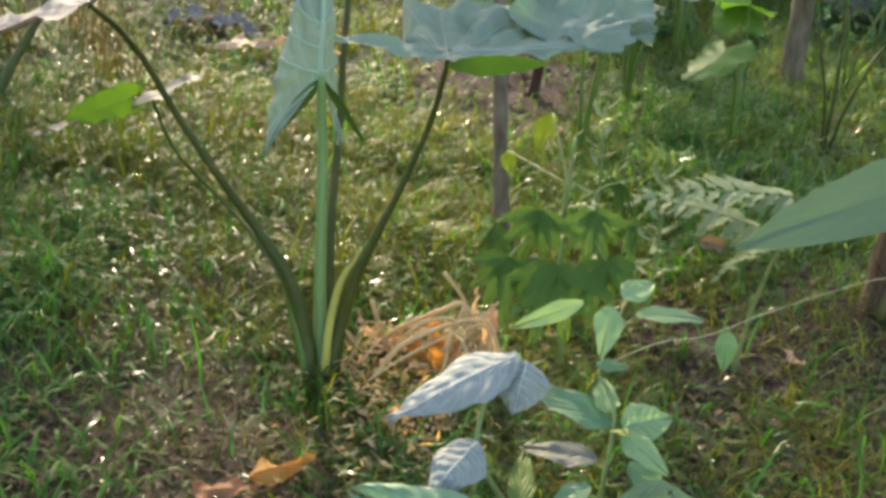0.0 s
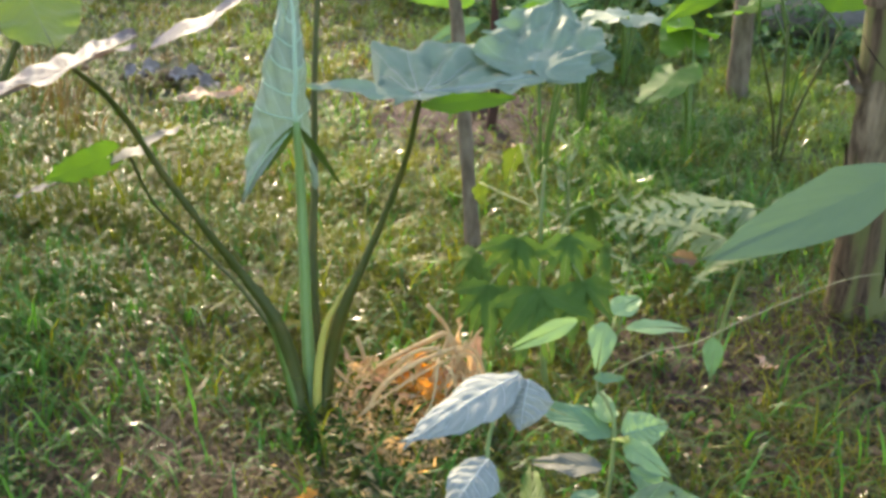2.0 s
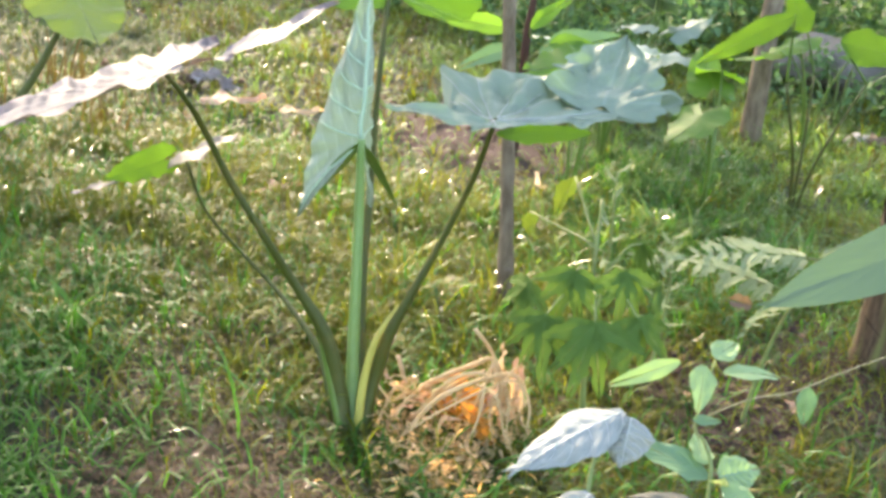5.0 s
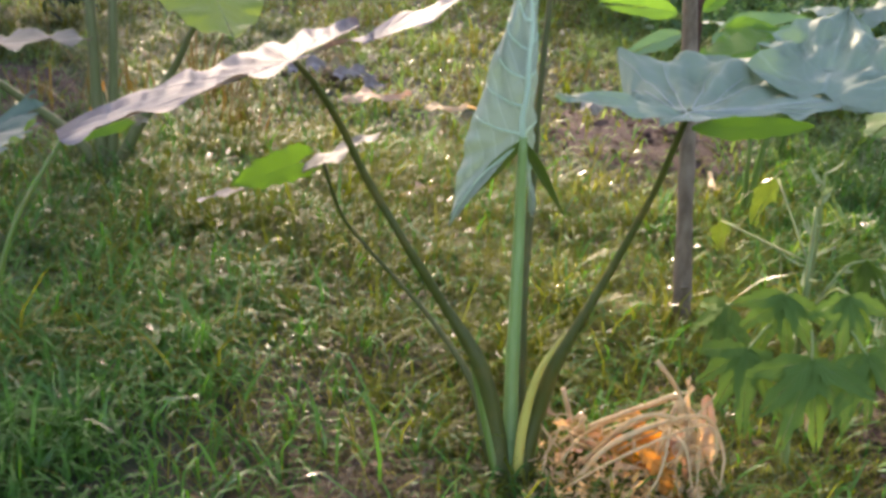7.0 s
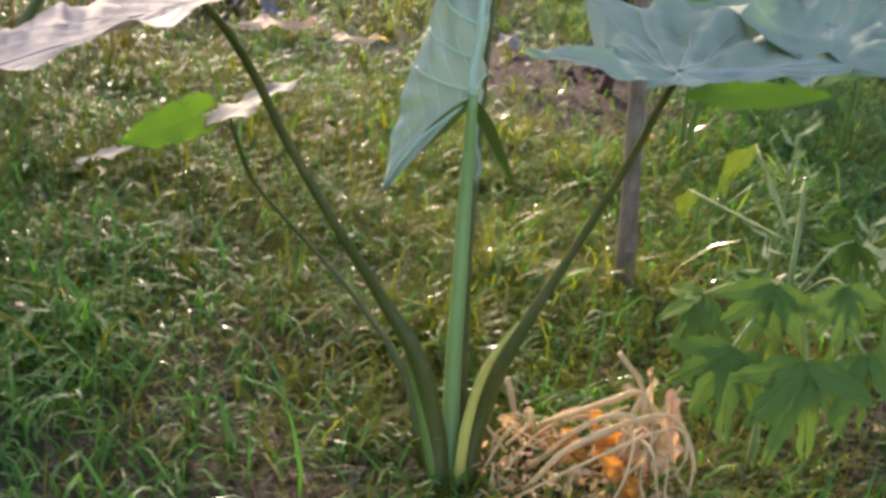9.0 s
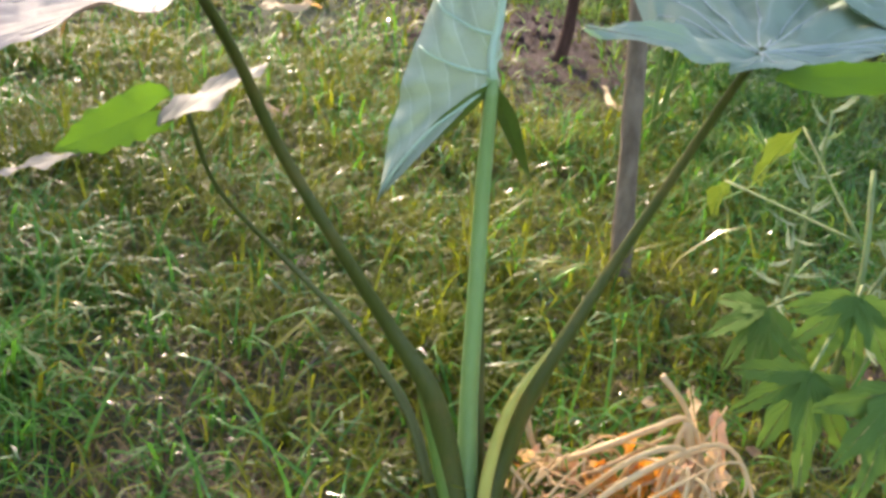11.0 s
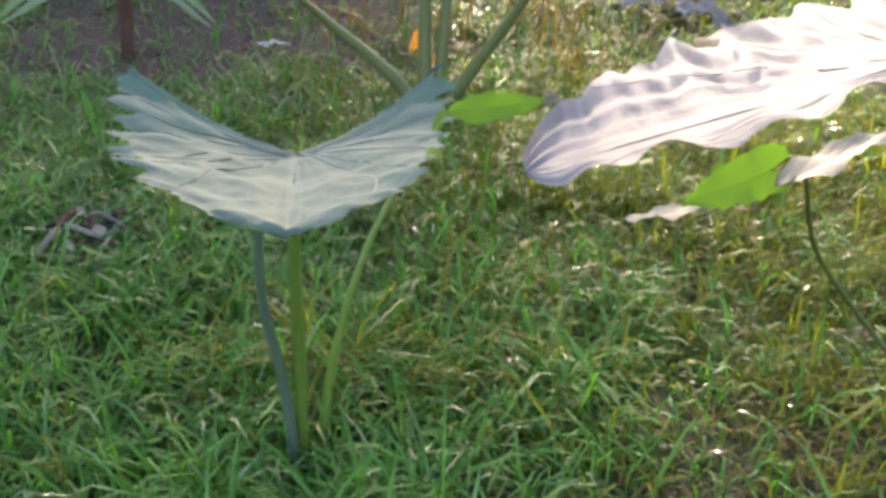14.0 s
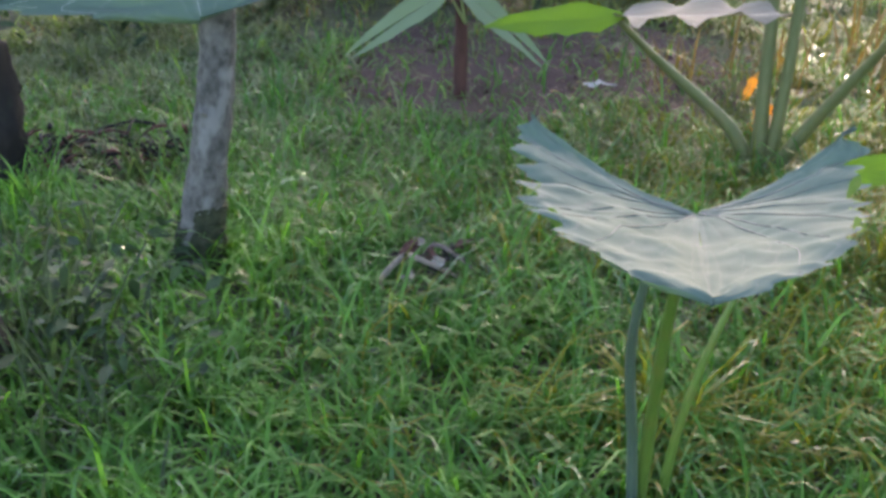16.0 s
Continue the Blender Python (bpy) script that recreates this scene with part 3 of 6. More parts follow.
def axis_steps(fine_from, fine_to, step, far, grow=1.35):
    right, d = [fine_to], step
    while right[-1] < far:
        d *= grow
        right.append(right[-1] + d)
    left, d = [fine_from], step
    while left[-1] > -far:
        d *= grow
        left.append(left[-1] - d)
    return [*left[:0:-1], *np.arange(fine_from, fine_to, step), *right]


def build_ground():
    xs, ys = axis_steps(-5.0, 4.0, 0.06, 150), axis_steps(-0.5, 8.0, 0.06, 150)
    verts = [(x, y, ground_z(x, y)) for y in ys for x in xs]
    nx = len(xs)
    faces = [(j * nx + i, j * nx + i + 1, (j + 1) * nx + i + 1, (j + 1) * nx + i) for j in range(len(ys) - 1) for i in range(nx - 1)]
    tagged(new("ground", mesh_of("ground", verts, faces, M_EARTH)), "mossy brown garden earth with litter under the grass", "ground", kind="structure")


build_ground()


def soil_patch(x, y, r, seed, label, material=M_SOIL):
    """Crumbly bare soil: a low lumpy cap with loose clods, lying on the ground."""
    rng = random.Random(seed)
    ob = thing("soil_mound", label, "soil", (x, y, 0))
    rings, segs = 9, 30
    verts, faces = [(x, y, ground_z(x, y) + 0.012)], []
    for i in range(1, rings + 1):
        for k in range(segs):
            a = 2 * math.pi * k / segs
            q = r * i / rings * (1 + 0.22 * noise.noise(Vector((math.cos(a) * 1.7, math.sin(a) * 1.7, seed))))
            px, py = x + q * math.cos(a), y + q * math.sin(a)
            lump = 0.014 * noise.noise(Vector((px * 11, py * 11, seed))) + 0.012
            verts.append((px, py, ground_z(px, py) + (lump if i < rings else -0.02)))
    for k in range(segs):
        faces.append((0, 1 + k, 1 + (k + 1) % segs))
    for i in range(rings - 1):
        for k in range(segs):
            a, b = 1 + i * segs + k, 1 + i * segs + (k + 1) % segs
            faces.append((a, a + segs, b + segs, b))
    hang("soil", mesh_of("soil", verts, faces, material), ob)
    clods = []
    for _ in range(70):
        a, q, s = rng.uniform(0, 6.28), r * rng.random() ** 0.6, rng.uniform(0.006, 0.02)
        c = Vector((x + q * math.cos(a), y + q * math.sin(a), 0))
        c.z = ground_z(c.x, c.y) + 0.012
        ends = [c + Vector([rng.uniform(-1, 1) * s for _ in range(3)]) for _ in range(2)]
        clods.append(tube([ends[0], c, ends[1]], (s * 0.4, s, s * 0.4), sides=5, steps=2, rough=0.4, seed=rng.randrange(99)))
    tagged(hang("crumbled_soil", joined("crumbled_soil", clods, material), ob), kind="stuff")


for n, (mx, my, r, h, bare) in enumerate(MOUNDS[:4]):
    soil_patch(mx, my, r * 0.95, n + 3, "low mound of bare dark brown soil among the grass")


def litter_on_soil(name, count, region, seed, material, label):
    """Small dry leaf scraps lying flat on the ground."""
    rng = np.random.default_rng(seed)
    x0, x1, y0, y1 = region
    c = np.stack([rng.uniform(x0, x1, count), rng.uniform(y0, y1, count)], -1)
    c = np.c_[c, [ground_z(x, y) + 0.016 for x, y in c]]
    v, f, uv = scatter_leaves(rng, c, 0.035, slim=0.5, flat=0.25)
    tagged(new(name, fast_mesh(name, v, f, material, uv)), label, "litter", kind="stuff")


litter_on_soil("leaf_litter", 450, (-4.0, -2.0, 3.5, 5.0), 41, M_LITTER, "small brown leaf scraps scattered over the bare soil")
litter_on_soil("leaf_litter", 500, (-0.6, 0.9, 4.1, 5.4), 42, M_LITTER, "small brown leaf scraps scattered over the bare soil")
litter_on_soil("leaf_litter", 420, (-0.95, -0.3, 1.4, 1.95), 44, M_LITTER, "small brown leaf scraps scattered between the grass")
litter_on_soil("leaf_litter", 600, (0.42, 1.6, 1.85, 2.9), 45, M_LITTER, "small grey-brown leaf scraps scattered over the soil")
litter_on_soil("leaf_litter", 700, (-0.8, 1.6, 1.5, 2.9), 43, M_LITTER, "small brown leaf scraps scattered between the grass")


# ---- grass ----
def grass_field(name, label, count, region, seed, length, width, material, keep, bend=0.9, lean_by=0.5, tufty=0.75):
    """One carpet of separate bent blades, five triangles each."""
    rng = np.random.default_rng(seed)
    x0, x1, y0, y1 = region
    xy = np.stack([rng.uniform(x0, x1, count), rng.uniform(y0, y1, count)], -1)
    # blades stand in tufts
    tuft = np.stack([rng.uniform(x0, x1, count // 14), rng.uniform(y0, y1, count // 14)], -1)
    pick = rng.integers(0, len(tuft), count)
    xy = np.where(rng.random((count, 1)) < tufty, tuft[pick] + rng.normal(0, 0.024, (count, 2)), xy)
    # the sides and the front of a field thin out unevenly
    fade = [min(1.0, max(0.0, min(x - x0, x1 - x, 1.4 * (y - y0)) / 0.5 + 0.7 * noise.noise(Vector((x * 2.2, y * 2.2, seed))))) for x, y in xy]
    chance = np.array([keep(x, y) for x, y in xy]) * np.array(fade)
    kept = rng.random(count) < chance
    xy, pick = xy[kept], pick[kept]
    n = len(xy)
    z = np.array([ground_z(x, y) for x, y in xy]) - 0.004
    root = np.c_[xy, z]
    yaw = rng.uniform(0, 2 * np.pi, n)
    out = np.stack([np.cos(yaw), np.sin(yaw), 0 * yaw], -1)
    turn = yaw + rng.normal(np.pi / 2, 0.4, n)
    side = np.stack([np.cos(turn), np.sin(turn), 0 * yaw], -1)
    grown = rng.uniform(0.65, 1.35, len(tuft))[pick]
    ln = (rng.uniform(*length, n) * rng.uniform(0.7, 1.2, n) * grown * np.array([1 + 0.7 * noise.noise(Vector((x * 4, y * 4, 17))) for x, y in xy]))[:, None]
    wd = (rng.uniform(*width, n) * 0.5)[:, None]
    lean = np.abs(rng.normal(lean_by, 0.3, n))[:, None]
    curl = (bend * rng.uniform(0.3, 1.3, n))[:, None]
    rows = []
    pos, ang = root, lean
    for s, w in ((0.0, 0.75), (0.38, 1.0), (0.74, 0.8), (1.0, 0.0)):
        rows.append((pos, w))
        step = 0.36 * ln
        pos = pos + step * (np.sin(ang) * out + np.cos(ang) * np.array([0, 0, 1.0]))
        ang = ang + curl
    corners = []
    for p, w in rows[:3]:
        corners += [p - side * wd * w, p + side * wd * w]
    corners.append(rows[3][0])
    verts = np.stack(corners, 1).reshape(-1, 3)
    tris = np.array([(0, 1, 3), (0, 3, 2), (2, 3, 5), (2, 5, 4), (4, 5, 6)])
    faces = (np.arange(n)[:, None, None] * 7 + tris).reshape(-1, 3)
    ob = new(name, fast_mesh(name, verts, faces, material, smooth=True))
    return tagged(ob, label, "grass", kind="stuff")


def lushness(x, y):
    """Green left side, dry worn middle and front, some green again at the back right."""
    left = 1 / (1 + math.exp((x + 0.95 + 0.3 * (y - 2.2)) * 3.5))
    back = 1 / (1 + math.exp((3.4 - y - 0.5 * x) * 3.0)) * (1 if x > 0.3 else 0.35)
    corner = 1 / (1 + math.exp((x + 1.1 + 1.6 * (y - 1.75)) * 4)) if y < 2.0 else 0
    left *= 1 - 0.72 / (1 + math.exp((2.85 - y) * 5))
    patch = 0.5 + 1.1 * noise.noise(Vector((x * 2.3, y * 2.3, 21)))
    return min(1.0, max(0.0, max(left, 0.75 * back, 0.9 * corner, 0.12) * (0.6 + 0.6 * patch + 0.9 * left)))


def inside(x, y):
    return 1.0 - bareness(x, y)


def soft_edge(x, y):
    """Full in the middle of the garden, fading unevenly towards its edges."""
    q = max(abs(x + 1.3) / 3.2, abs(y - 2.5) / 2.3) + 0.3 * noise.noise(Vector((x * 1.2, y * 1.2, 12)))
    return max(0.0, min(1.0, (1.05 - q) * 3.5))


grass_field("grass_lush", "lush green broad-bladed grass growing thickly", 135000, (-4.4, 1.4, 0.6, 4.8), 1, (0.08, 0.17), (0.0040, 0.0082), M_GRASS_LUSH, lambda x, y: soft_edge(x, y) * inside(x, y) * lushness(x, y) ** 0.8, bend=1.0, lean_by=0.45)
grass_field("grass", "short sunlit yellow-green lawn grass in tufts", 165000, (-2.8, 2.0, 1.0, 4.4), 2, (0.05, 0.125), (0.0022, 0.0048), M_GRASS, lambda x, y: inside(x, y) * (1 - 0.93 * lushness(x, y)) * (0.35 + 0.65 / (1 + math.exp((2.35 - y - 0.4 * noise.noise(Vector((x * 2, y * 2, 5)))) * 5))))
grass_field("dry_grass", "dry straw-coloured grass blades and litter on the ground", 90000, (-2.4, 2.0, 1.0, 4.6), 3, (0.03, 0.085), (0.002, 0.0042), M_GRASS_DRY, lambda x, y: inside(x, y) ** 0.8 * min(1.0, max(0.01, 0.85 - 1.2 * lushness(x, y))) * max(0.15, min(1.0, 3.4 - y)), bend=1.5)
grass_field("thatch", "matted dead grass lying flat between the living blades", 70000, (-2.0, 2.0, 1.0, 4.2), 10, (0.04, 0.10), (0.002, 0.0045), M_THATCH, lambda x, y: min(1.0, max(0.03, 1.0 - 1.0 * lushness(x, y))), bend=0.25, lean_by=1.25, tufty=0.3)
grass_field("far_grass", "taller green grass farther back in the garden", 36000, (-6.0, 5.5, 4.2, 9.5), 4, (0.07, 0.15), (0.006, 0.011), M_GRASS, lambda x, y: inside(x, y))
grass_field("green_grass", "soft green grass at the back of the garden", 60000, (-0.2, 5.0, 2.7, 8.5), 6, (0.07, 0.15), (0.005, 0.009), M_GRASS_SOFT, lambda x, y: inside(x, y) * min(1.0, max(0.0, (0.6 * x + 0.5 * (y - 2.9)) * 1.2)))
grass_field("shaded_grass", "soft green grass in the shade", 62000, (-5.6, -1.5, 2.5, 6.4), 7, (0.06, 0.13), (0.004, 0.0075), M_GRASS_GREY, lambda x, y: inside(x, y))
grass_field("far_dry_grass", "pale dry grass farther back in the garden", 7000, (-6.0, 5.5, 4.2, 9.5), 5, (0.06, 0.14), (0.005, 0.009), M_GRASS_DRY, lambda x, y: inside(x, y))


grass_field("long_grass", "long arching yellow-green grass in loose clumps", 9000, (-2.4, 0.8, 1.9, 4.4), 11, (0.13, 0.22), (0.004, 0.0075), M_GRASS, lambda x, y: inside(x, y) * max(0.0, min(1.0, 0.35 + 1.4 * noise.noise(Vector((x * 1.9, y * 1.9, 31))))), bend=1.0, lean_by=0.5, tufty=1.0)


grass_field("low_weeds", "low curled grey-green weeds covering the soil", 26000, (0.35, 2.2, 1.6, 3.2), 12, (0.035, 0.085), (0.0025, 0.005), M_GRASS_GREY, lambda x, y: min(1.0, max(0.0, 0.75 + 0.9 * noise.noise(Vector((x * 4, y * 4, 41))))), bend=1.4, lean_by=0.7)

grass_field("low_weeds", "low soft grey-green weeds round the foot of the taro", 30000, (-0.75, 0.75, 1.2, 2.3), 14, (0.035, 0.085), (0.0022, 0.0046), M_GRASS_GREY, lambda x, y: inside(x, y) * min(1.0, max(0.0, 0.8 + 0.9 * noise.noise(Vector((x * 4, y * 4, 47))))), bend=1.3, lean_by=0.6)


grass_field("dead_stems", "fine reddish-brown dead stems matted on the bare patch", 16000, (-1.05, 0.0, 1.35, 2.3), 13, (0.04, 0.11), (0.0014, 0.003), M_STEMS, lambda x, y: min(1.0, 0.25 + bareness(x, y)), bend=0.35, lean_by=1.2, tufty=0.2)


def outside(x, y):
    """Dense round the garden, thinning out unevenly with distance."""
    q = math.hypot((x + 0.5) / 8.5, (y - 4.0) / 8.5) + 0.25 * noise.noise(Vector((x * 0.6, y * 0.6, 2)))
    mid = max(0.0, 1.0 - 1.2 * soft_edge(x - 0.5, y))
    return mid * max(0.0, min(1.0, 2.2 - 2.2 * q)) * inside(x, y)


grass_field("outer_grass", "uneven green grass round the edges of the garden", 120000, (-9.0, 8.0, -4.5, 12.5), 8, (0.07, 0.15), (0.007, 0.013), M_GRASS_SOFT, outside)
grass_field("outer_dry_grass", "dry straw blades among the grass round the garden", 36000, (-9.0, 8.0, -4.5, 12.5), 9, (0.05, 0.11), (0.006, 0.011), M_GRASS_DRY, outside, bend=1.5)


def grass_tuft(x, y, height, count, seed, label, material=M_GRASS, width=0.007, spread=0.05):
    """A tuft of long blades, each one a part."""
    rng = np.random.default_rng(seed)
    ob = thing("grass_tuft", label, "grass", (x, y, 0), "grass tufts")
    for i in range(count):
        a, lean = rng.uniform(0, 6.28), rng.uniform(0.15, 0.85)
        h = height * rng.uniform(0.5, 1.1)
        px, py = x + rng.normal(0, spread), y + rng.normal(0, spread)
        out = np.array([math.cos(a), math.sin(a), 0])
        sd = np.array([-math.sin(a), math.cos(a), 0]) * width * rng.uniform(0.4, 0.8)
        pos, ang, verts = np.array([px, py, ground_z(px, py) - 0.005]), lean * 0.4, []
        for w in (0.7, 1, 0.9, 0.55, 0.05):
            verts += [pos - sd * w, pos + sd * w]
            pos = pos + h / 4 * (math.sin(ang) * out + math.cos(ang) * np.array([0, 0, 1]))
            ang += lean * 0.55
        faces = [(2 * k, 2 * k + 1, 2 * k + 3, 2 * k + 2) for k in range(4)]
        hang("blade", mesh_of("blade", verts, faces, material), ob)


for n, (x, y, h, c) in enumerate([(-1.22, 3.35, 0.22, 40), (-1.05, 3.15, 0.16, 30), (-1.4, 3.3, 0.18, 30), (-0.32, 2.75, 0.13, 34), (-0.45, 2.62, 0.12, 26), (-0.15, 3.0, 0.12, 26), (-0.62, 2.35, 0.10, 14), (-0.72, 2.9, 0.12, 22), (-1.0, 2.75, 0.12, 26), (-0.95, 3.6, 0.2, 24), (-0.62, 3.9, 0.2, 20)]):
    grass_tuft(x, y, h, c, 30 + n, "tall sunlit yellow-green grass tuft in the lawn", M_GRASS)
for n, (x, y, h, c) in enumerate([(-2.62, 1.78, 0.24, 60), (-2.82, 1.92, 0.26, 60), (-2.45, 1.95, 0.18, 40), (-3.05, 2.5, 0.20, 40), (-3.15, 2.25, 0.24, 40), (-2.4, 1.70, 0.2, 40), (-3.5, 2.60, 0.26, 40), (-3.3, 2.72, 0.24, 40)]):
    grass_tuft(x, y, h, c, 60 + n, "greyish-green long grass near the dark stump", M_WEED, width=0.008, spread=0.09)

for n, (x, y, h, c) in enumerate([(-1.55, 4.35, 0.34, 22), (-1.75, 4.6, 0.40, 22), (-2.15, 4.5, 0.36, 22), (-2.4, 4.3, 0.30, 18), (-1.95, 4.9, 0.42, 22)]):
    grass_tuft(x, y, h, c, 90 + n, "tall dry straw-coloured weeds behind the taro", M_GRASS_DRY, width=0.008, spread=0.09)
for n, (x, y, h, c) in enumerate([(-0.37, 2.02, 0.10, 30), (-0.30, 1.97, 0.08, 24), (-0.27, 2.05, 0.09, 20)]):
    grass_tuft(x, y, h, c, 80 + n, "low bluish-green weeds at the foot of the taro", M_GRASS_LUSH, width=0.009, spread=0.03)


# ---- the tall taro in the middle ----
def sheath(points, radii, seed=0):
    return tube(points, radii, sides=8, flat=0.5, seed=seed)


def main_taro():
    p = thing("taro_plant", "tall taro plant with long stalks and broad leaves in the grass", "plant", (-0.34, 2.12, 0))
    # left stalk and its wide waxy leaf, coloured with the sun's glare
    add_stalk(p, [(-0.35, 2.11, -0.02), (-0.372, 2.15, 0.10), (-0.415, 2.165, 0.245), (-0.49, 2.165, 0.365), (-0.565, 2.13, 0.50), (-0.641, 2.11, 0.634), (-0.686, 2.07, 0.748), (-0.712, 2.00, 0.83), (-0.722, 1.90, 0.893)], (0.021, 0.0205, 0.0168, 0.0108, 0.0085, 0.0076, 0.007, 0.0062, 0.005), M_STALK_DARK, "olive green stalk darkening towards the leaf")
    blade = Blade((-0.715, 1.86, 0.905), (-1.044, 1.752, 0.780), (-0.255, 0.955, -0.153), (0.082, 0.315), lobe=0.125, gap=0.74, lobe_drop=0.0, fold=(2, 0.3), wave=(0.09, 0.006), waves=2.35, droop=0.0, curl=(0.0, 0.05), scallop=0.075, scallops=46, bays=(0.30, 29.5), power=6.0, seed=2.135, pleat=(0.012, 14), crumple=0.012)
    add_blade(p, blade, M_TARO_GLARE, "broad waxy leaf, white sun glare put into its colour", rows=64, cols=22, spread=M_VEIN_GLARE, radius=0.0011)
    add_blade(p, Blade((-0.695, 2.31, 0.838), (-0.447, 2.45, 0.952), (0, 1, 0), (0.05, 0.04), face=(-0.35, -0.25, 1.0), fold=(4, 6), wave=0.15, waves=1.6, droop=-0.05, scallop=0.06, power=3.2, seed=7), M_TARO_GLARE, "back lobe of the waxy leaf", name="leaf_lobe", rows=24, cols=8)
    # upright half-rolled leaf, seen from its pale underside
    add_stalk(p, [(-0.335, 2.12, -0.02), (-0.341, 2.17, 0.06), (-0.351, 2.22, 0.207), (-0.358, 2.26, 0.381), (-0.364, 2.29, 0.524), (-0.370, 2.297, 0.685)], (0.019, 0.017, 0.0145, 0.0125, 0.0115, 0.009), M_STALK_PALE, "pale green stalk")
    blade = Blade((-0.370, 2.30, 0.682), (-0.375, 2.345, 1.055), (0.97, -0.05, 0), (0.128, 0.112), lobe=0.205, gap=1.22, fold=(-20, -80), wave=0.04, waves=2.2, droop=0.0, curl=(-0.12, -0.1), scallop=0.012, power=1.0, seed=1, pleat=(0.055, 7), crumple=0.07)
    add_blade(p, blade, M_TARO_PALE, "half-rolled leaf with its pale ribbed underside turned outward", veins=M_VEIN, rows=52, cols=14, lift=0.002, radius=0.0046)
    for tip, facing in (((-0.522, 2.365, 0.47), (0.5, -0.8, 0.1)), ((-0.272, 2.40, 0.487), (-0.5, -0.8, 0.1))):
        add_blade(p, Blade((-0.370, 2.29, 0.68), tip, (1, 0, 0), 0.021, face=facing, fold=(-6, -6), wave=0.03, scallop=0.0, power=1.4, droop=0.0), M_STALK, "inner face of the rolled lobe", name="lobe_margin", rows=14, cols=4)
    # dark stalk behind it and its large backlit leaf
    add_stalk(p, [(-0.32, 2.15, -0.02), (-0.335, 2.25, 0.2), (-0.344, 2.32, 0.338), (-0.346, 2.42, 0.514), (-0.349, 2.51, 0.75), (-0.342, 2.588, 0.98)], (0.014, 0.012, 0.0105, 0.009, 0.0075, 0.006), M_STALK_DARK, "slender dark stalk")
    blade = Blade((-0.342, 2.59, 0.981), (-0.217, 2.61, 1.448), (0.946, 0.161, -0.366), (0.05, 0.225), lobe=0.03, gap=0.4, fold=(10, 0.5), wave=0.05, waves=3, droop=-0.009, scallop=0.025, power=1.8, seed=6)
    add_blade(p, blade, M_BACKLIT, "large leaf glowing bright green against the light", rows=36, cols=10, spread=M_STALK_PALE, radius=0.0022)
    add_blade(p, Blade((-0.335, 2.60, 0.955), (-0.652, 2.60, 1.030), (0, 0.2, 1), (0.062, 0.050), face=(0, -0.9, 0.35), fold=(4, 4), wave=0.06, waves=2, droop=0.03, scallop=0.03, power=2.4, seed=9), M_BACKLIT, "low lobe of the backlit leaf", name="leaf_lobe", rows=24, cols=6)
    # right stalk and its wide spread leaf
    add_stalk(p, [(-0.305, 2.13, -0.02), (-0.305, 2.16, 0.075), (-0.29, 2.178, 0.15), (-0.267, 2.182, 0.25), (-0.225, 2.19, 0.355), (-0.172, 2.20, 0.48), (-0.117, 2.185, 0.64), (-0.095, 2.145, 0.75), (-0.085, 2.11, 0.812)], (0.018, 0.019, 0.017, 0.0145, 0.0105, 0.008, 0.0068, 0.006, 0.005), M_STALK_DARK, "olive stalk with a sheath edge coloured golden for the backlight")
    blade = Blade((-0.09, 2.105, 0.808), (0.335, 2.26, 0.835), (0.36, -0.9, 0.02), (0.265, 0.06), lobe=0.06, gap=0.35, fold=(4.5, 4), wave=(0.05, 0.14), waves=3.4, droop=-0.02, curl=(0.04, -0.1), scallop=0.06, power=1.5, seed=8, pleat=(0.045, 8), crumple=0.07, bays=(0.08, 26.0), twist=-0.3)
    add_blade(p, blade, M_TARO, "wide wavy bluish-green leaf", rows=60, cols=20, spread=M_VEIN_GREY, radius=0.002)
    add_blade(p, Blade((0.15, 2.2, 0.838), (0.225, 2.43, 0.95), (1, 0, 0), (0.125, 0.125), face=(-0.05, -0.55, 0.8), lobe=0.03, gap=0.3, fold=(5, 8), wave=0.08, waves=2.4, droop=0.0, scallop=0.09, scallops=34, power=2.6, seed=6, pleat=(0.07, 7), crumple=0.10), M_TARO, "raised crumpled back lobe", name="leaf_lobe", rows=36, cols=12)
    add_blade(p, Blade((-0.095, 2.09, 0.802), (-0.315, 2.047, 0.846), (0, 1, 0), (0.022, 0.03), face=(0.1, -0.35, 0.95), fold=(4, 8), wave=0.22, waves=1.8, droop=0.05, scallop=0.05, power=3.0, seed=4), M_TARO, "narrow near lobe with a pale wavy edge", name="leaf_lobe", rows=26, cols=7)
    # backlit underside as a separate blade, its light put into lime colour
    add_blade(p, Blade((-0.085, 2.055, 0.796), (0.105, 2.02, 0.826), (0, 0.1, 1), (0.019, 0.021), face=(0, -0.95, 0.1), fold=(5, 5), wave=0.1, waves=2, droop=0.0, scallop=0.07, power=4.0, seed=2), M_LIME_LIT, "rolled edge, bright green backlight in its colour", name="rolled_edge", rows=24, cols=5)
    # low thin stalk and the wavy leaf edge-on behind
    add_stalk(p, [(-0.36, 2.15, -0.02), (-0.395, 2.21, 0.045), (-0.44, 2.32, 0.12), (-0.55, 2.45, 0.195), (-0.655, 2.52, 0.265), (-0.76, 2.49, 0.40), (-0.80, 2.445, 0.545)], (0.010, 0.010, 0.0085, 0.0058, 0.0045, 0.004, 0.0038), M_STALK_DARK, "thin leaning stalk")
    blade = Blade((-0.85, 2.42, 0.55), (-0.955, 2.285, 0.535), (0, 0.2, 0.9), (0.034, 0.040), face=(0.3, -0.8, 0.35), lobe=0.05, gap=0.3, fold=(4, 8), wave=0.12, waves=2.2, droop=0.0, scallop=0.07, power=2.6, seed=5)
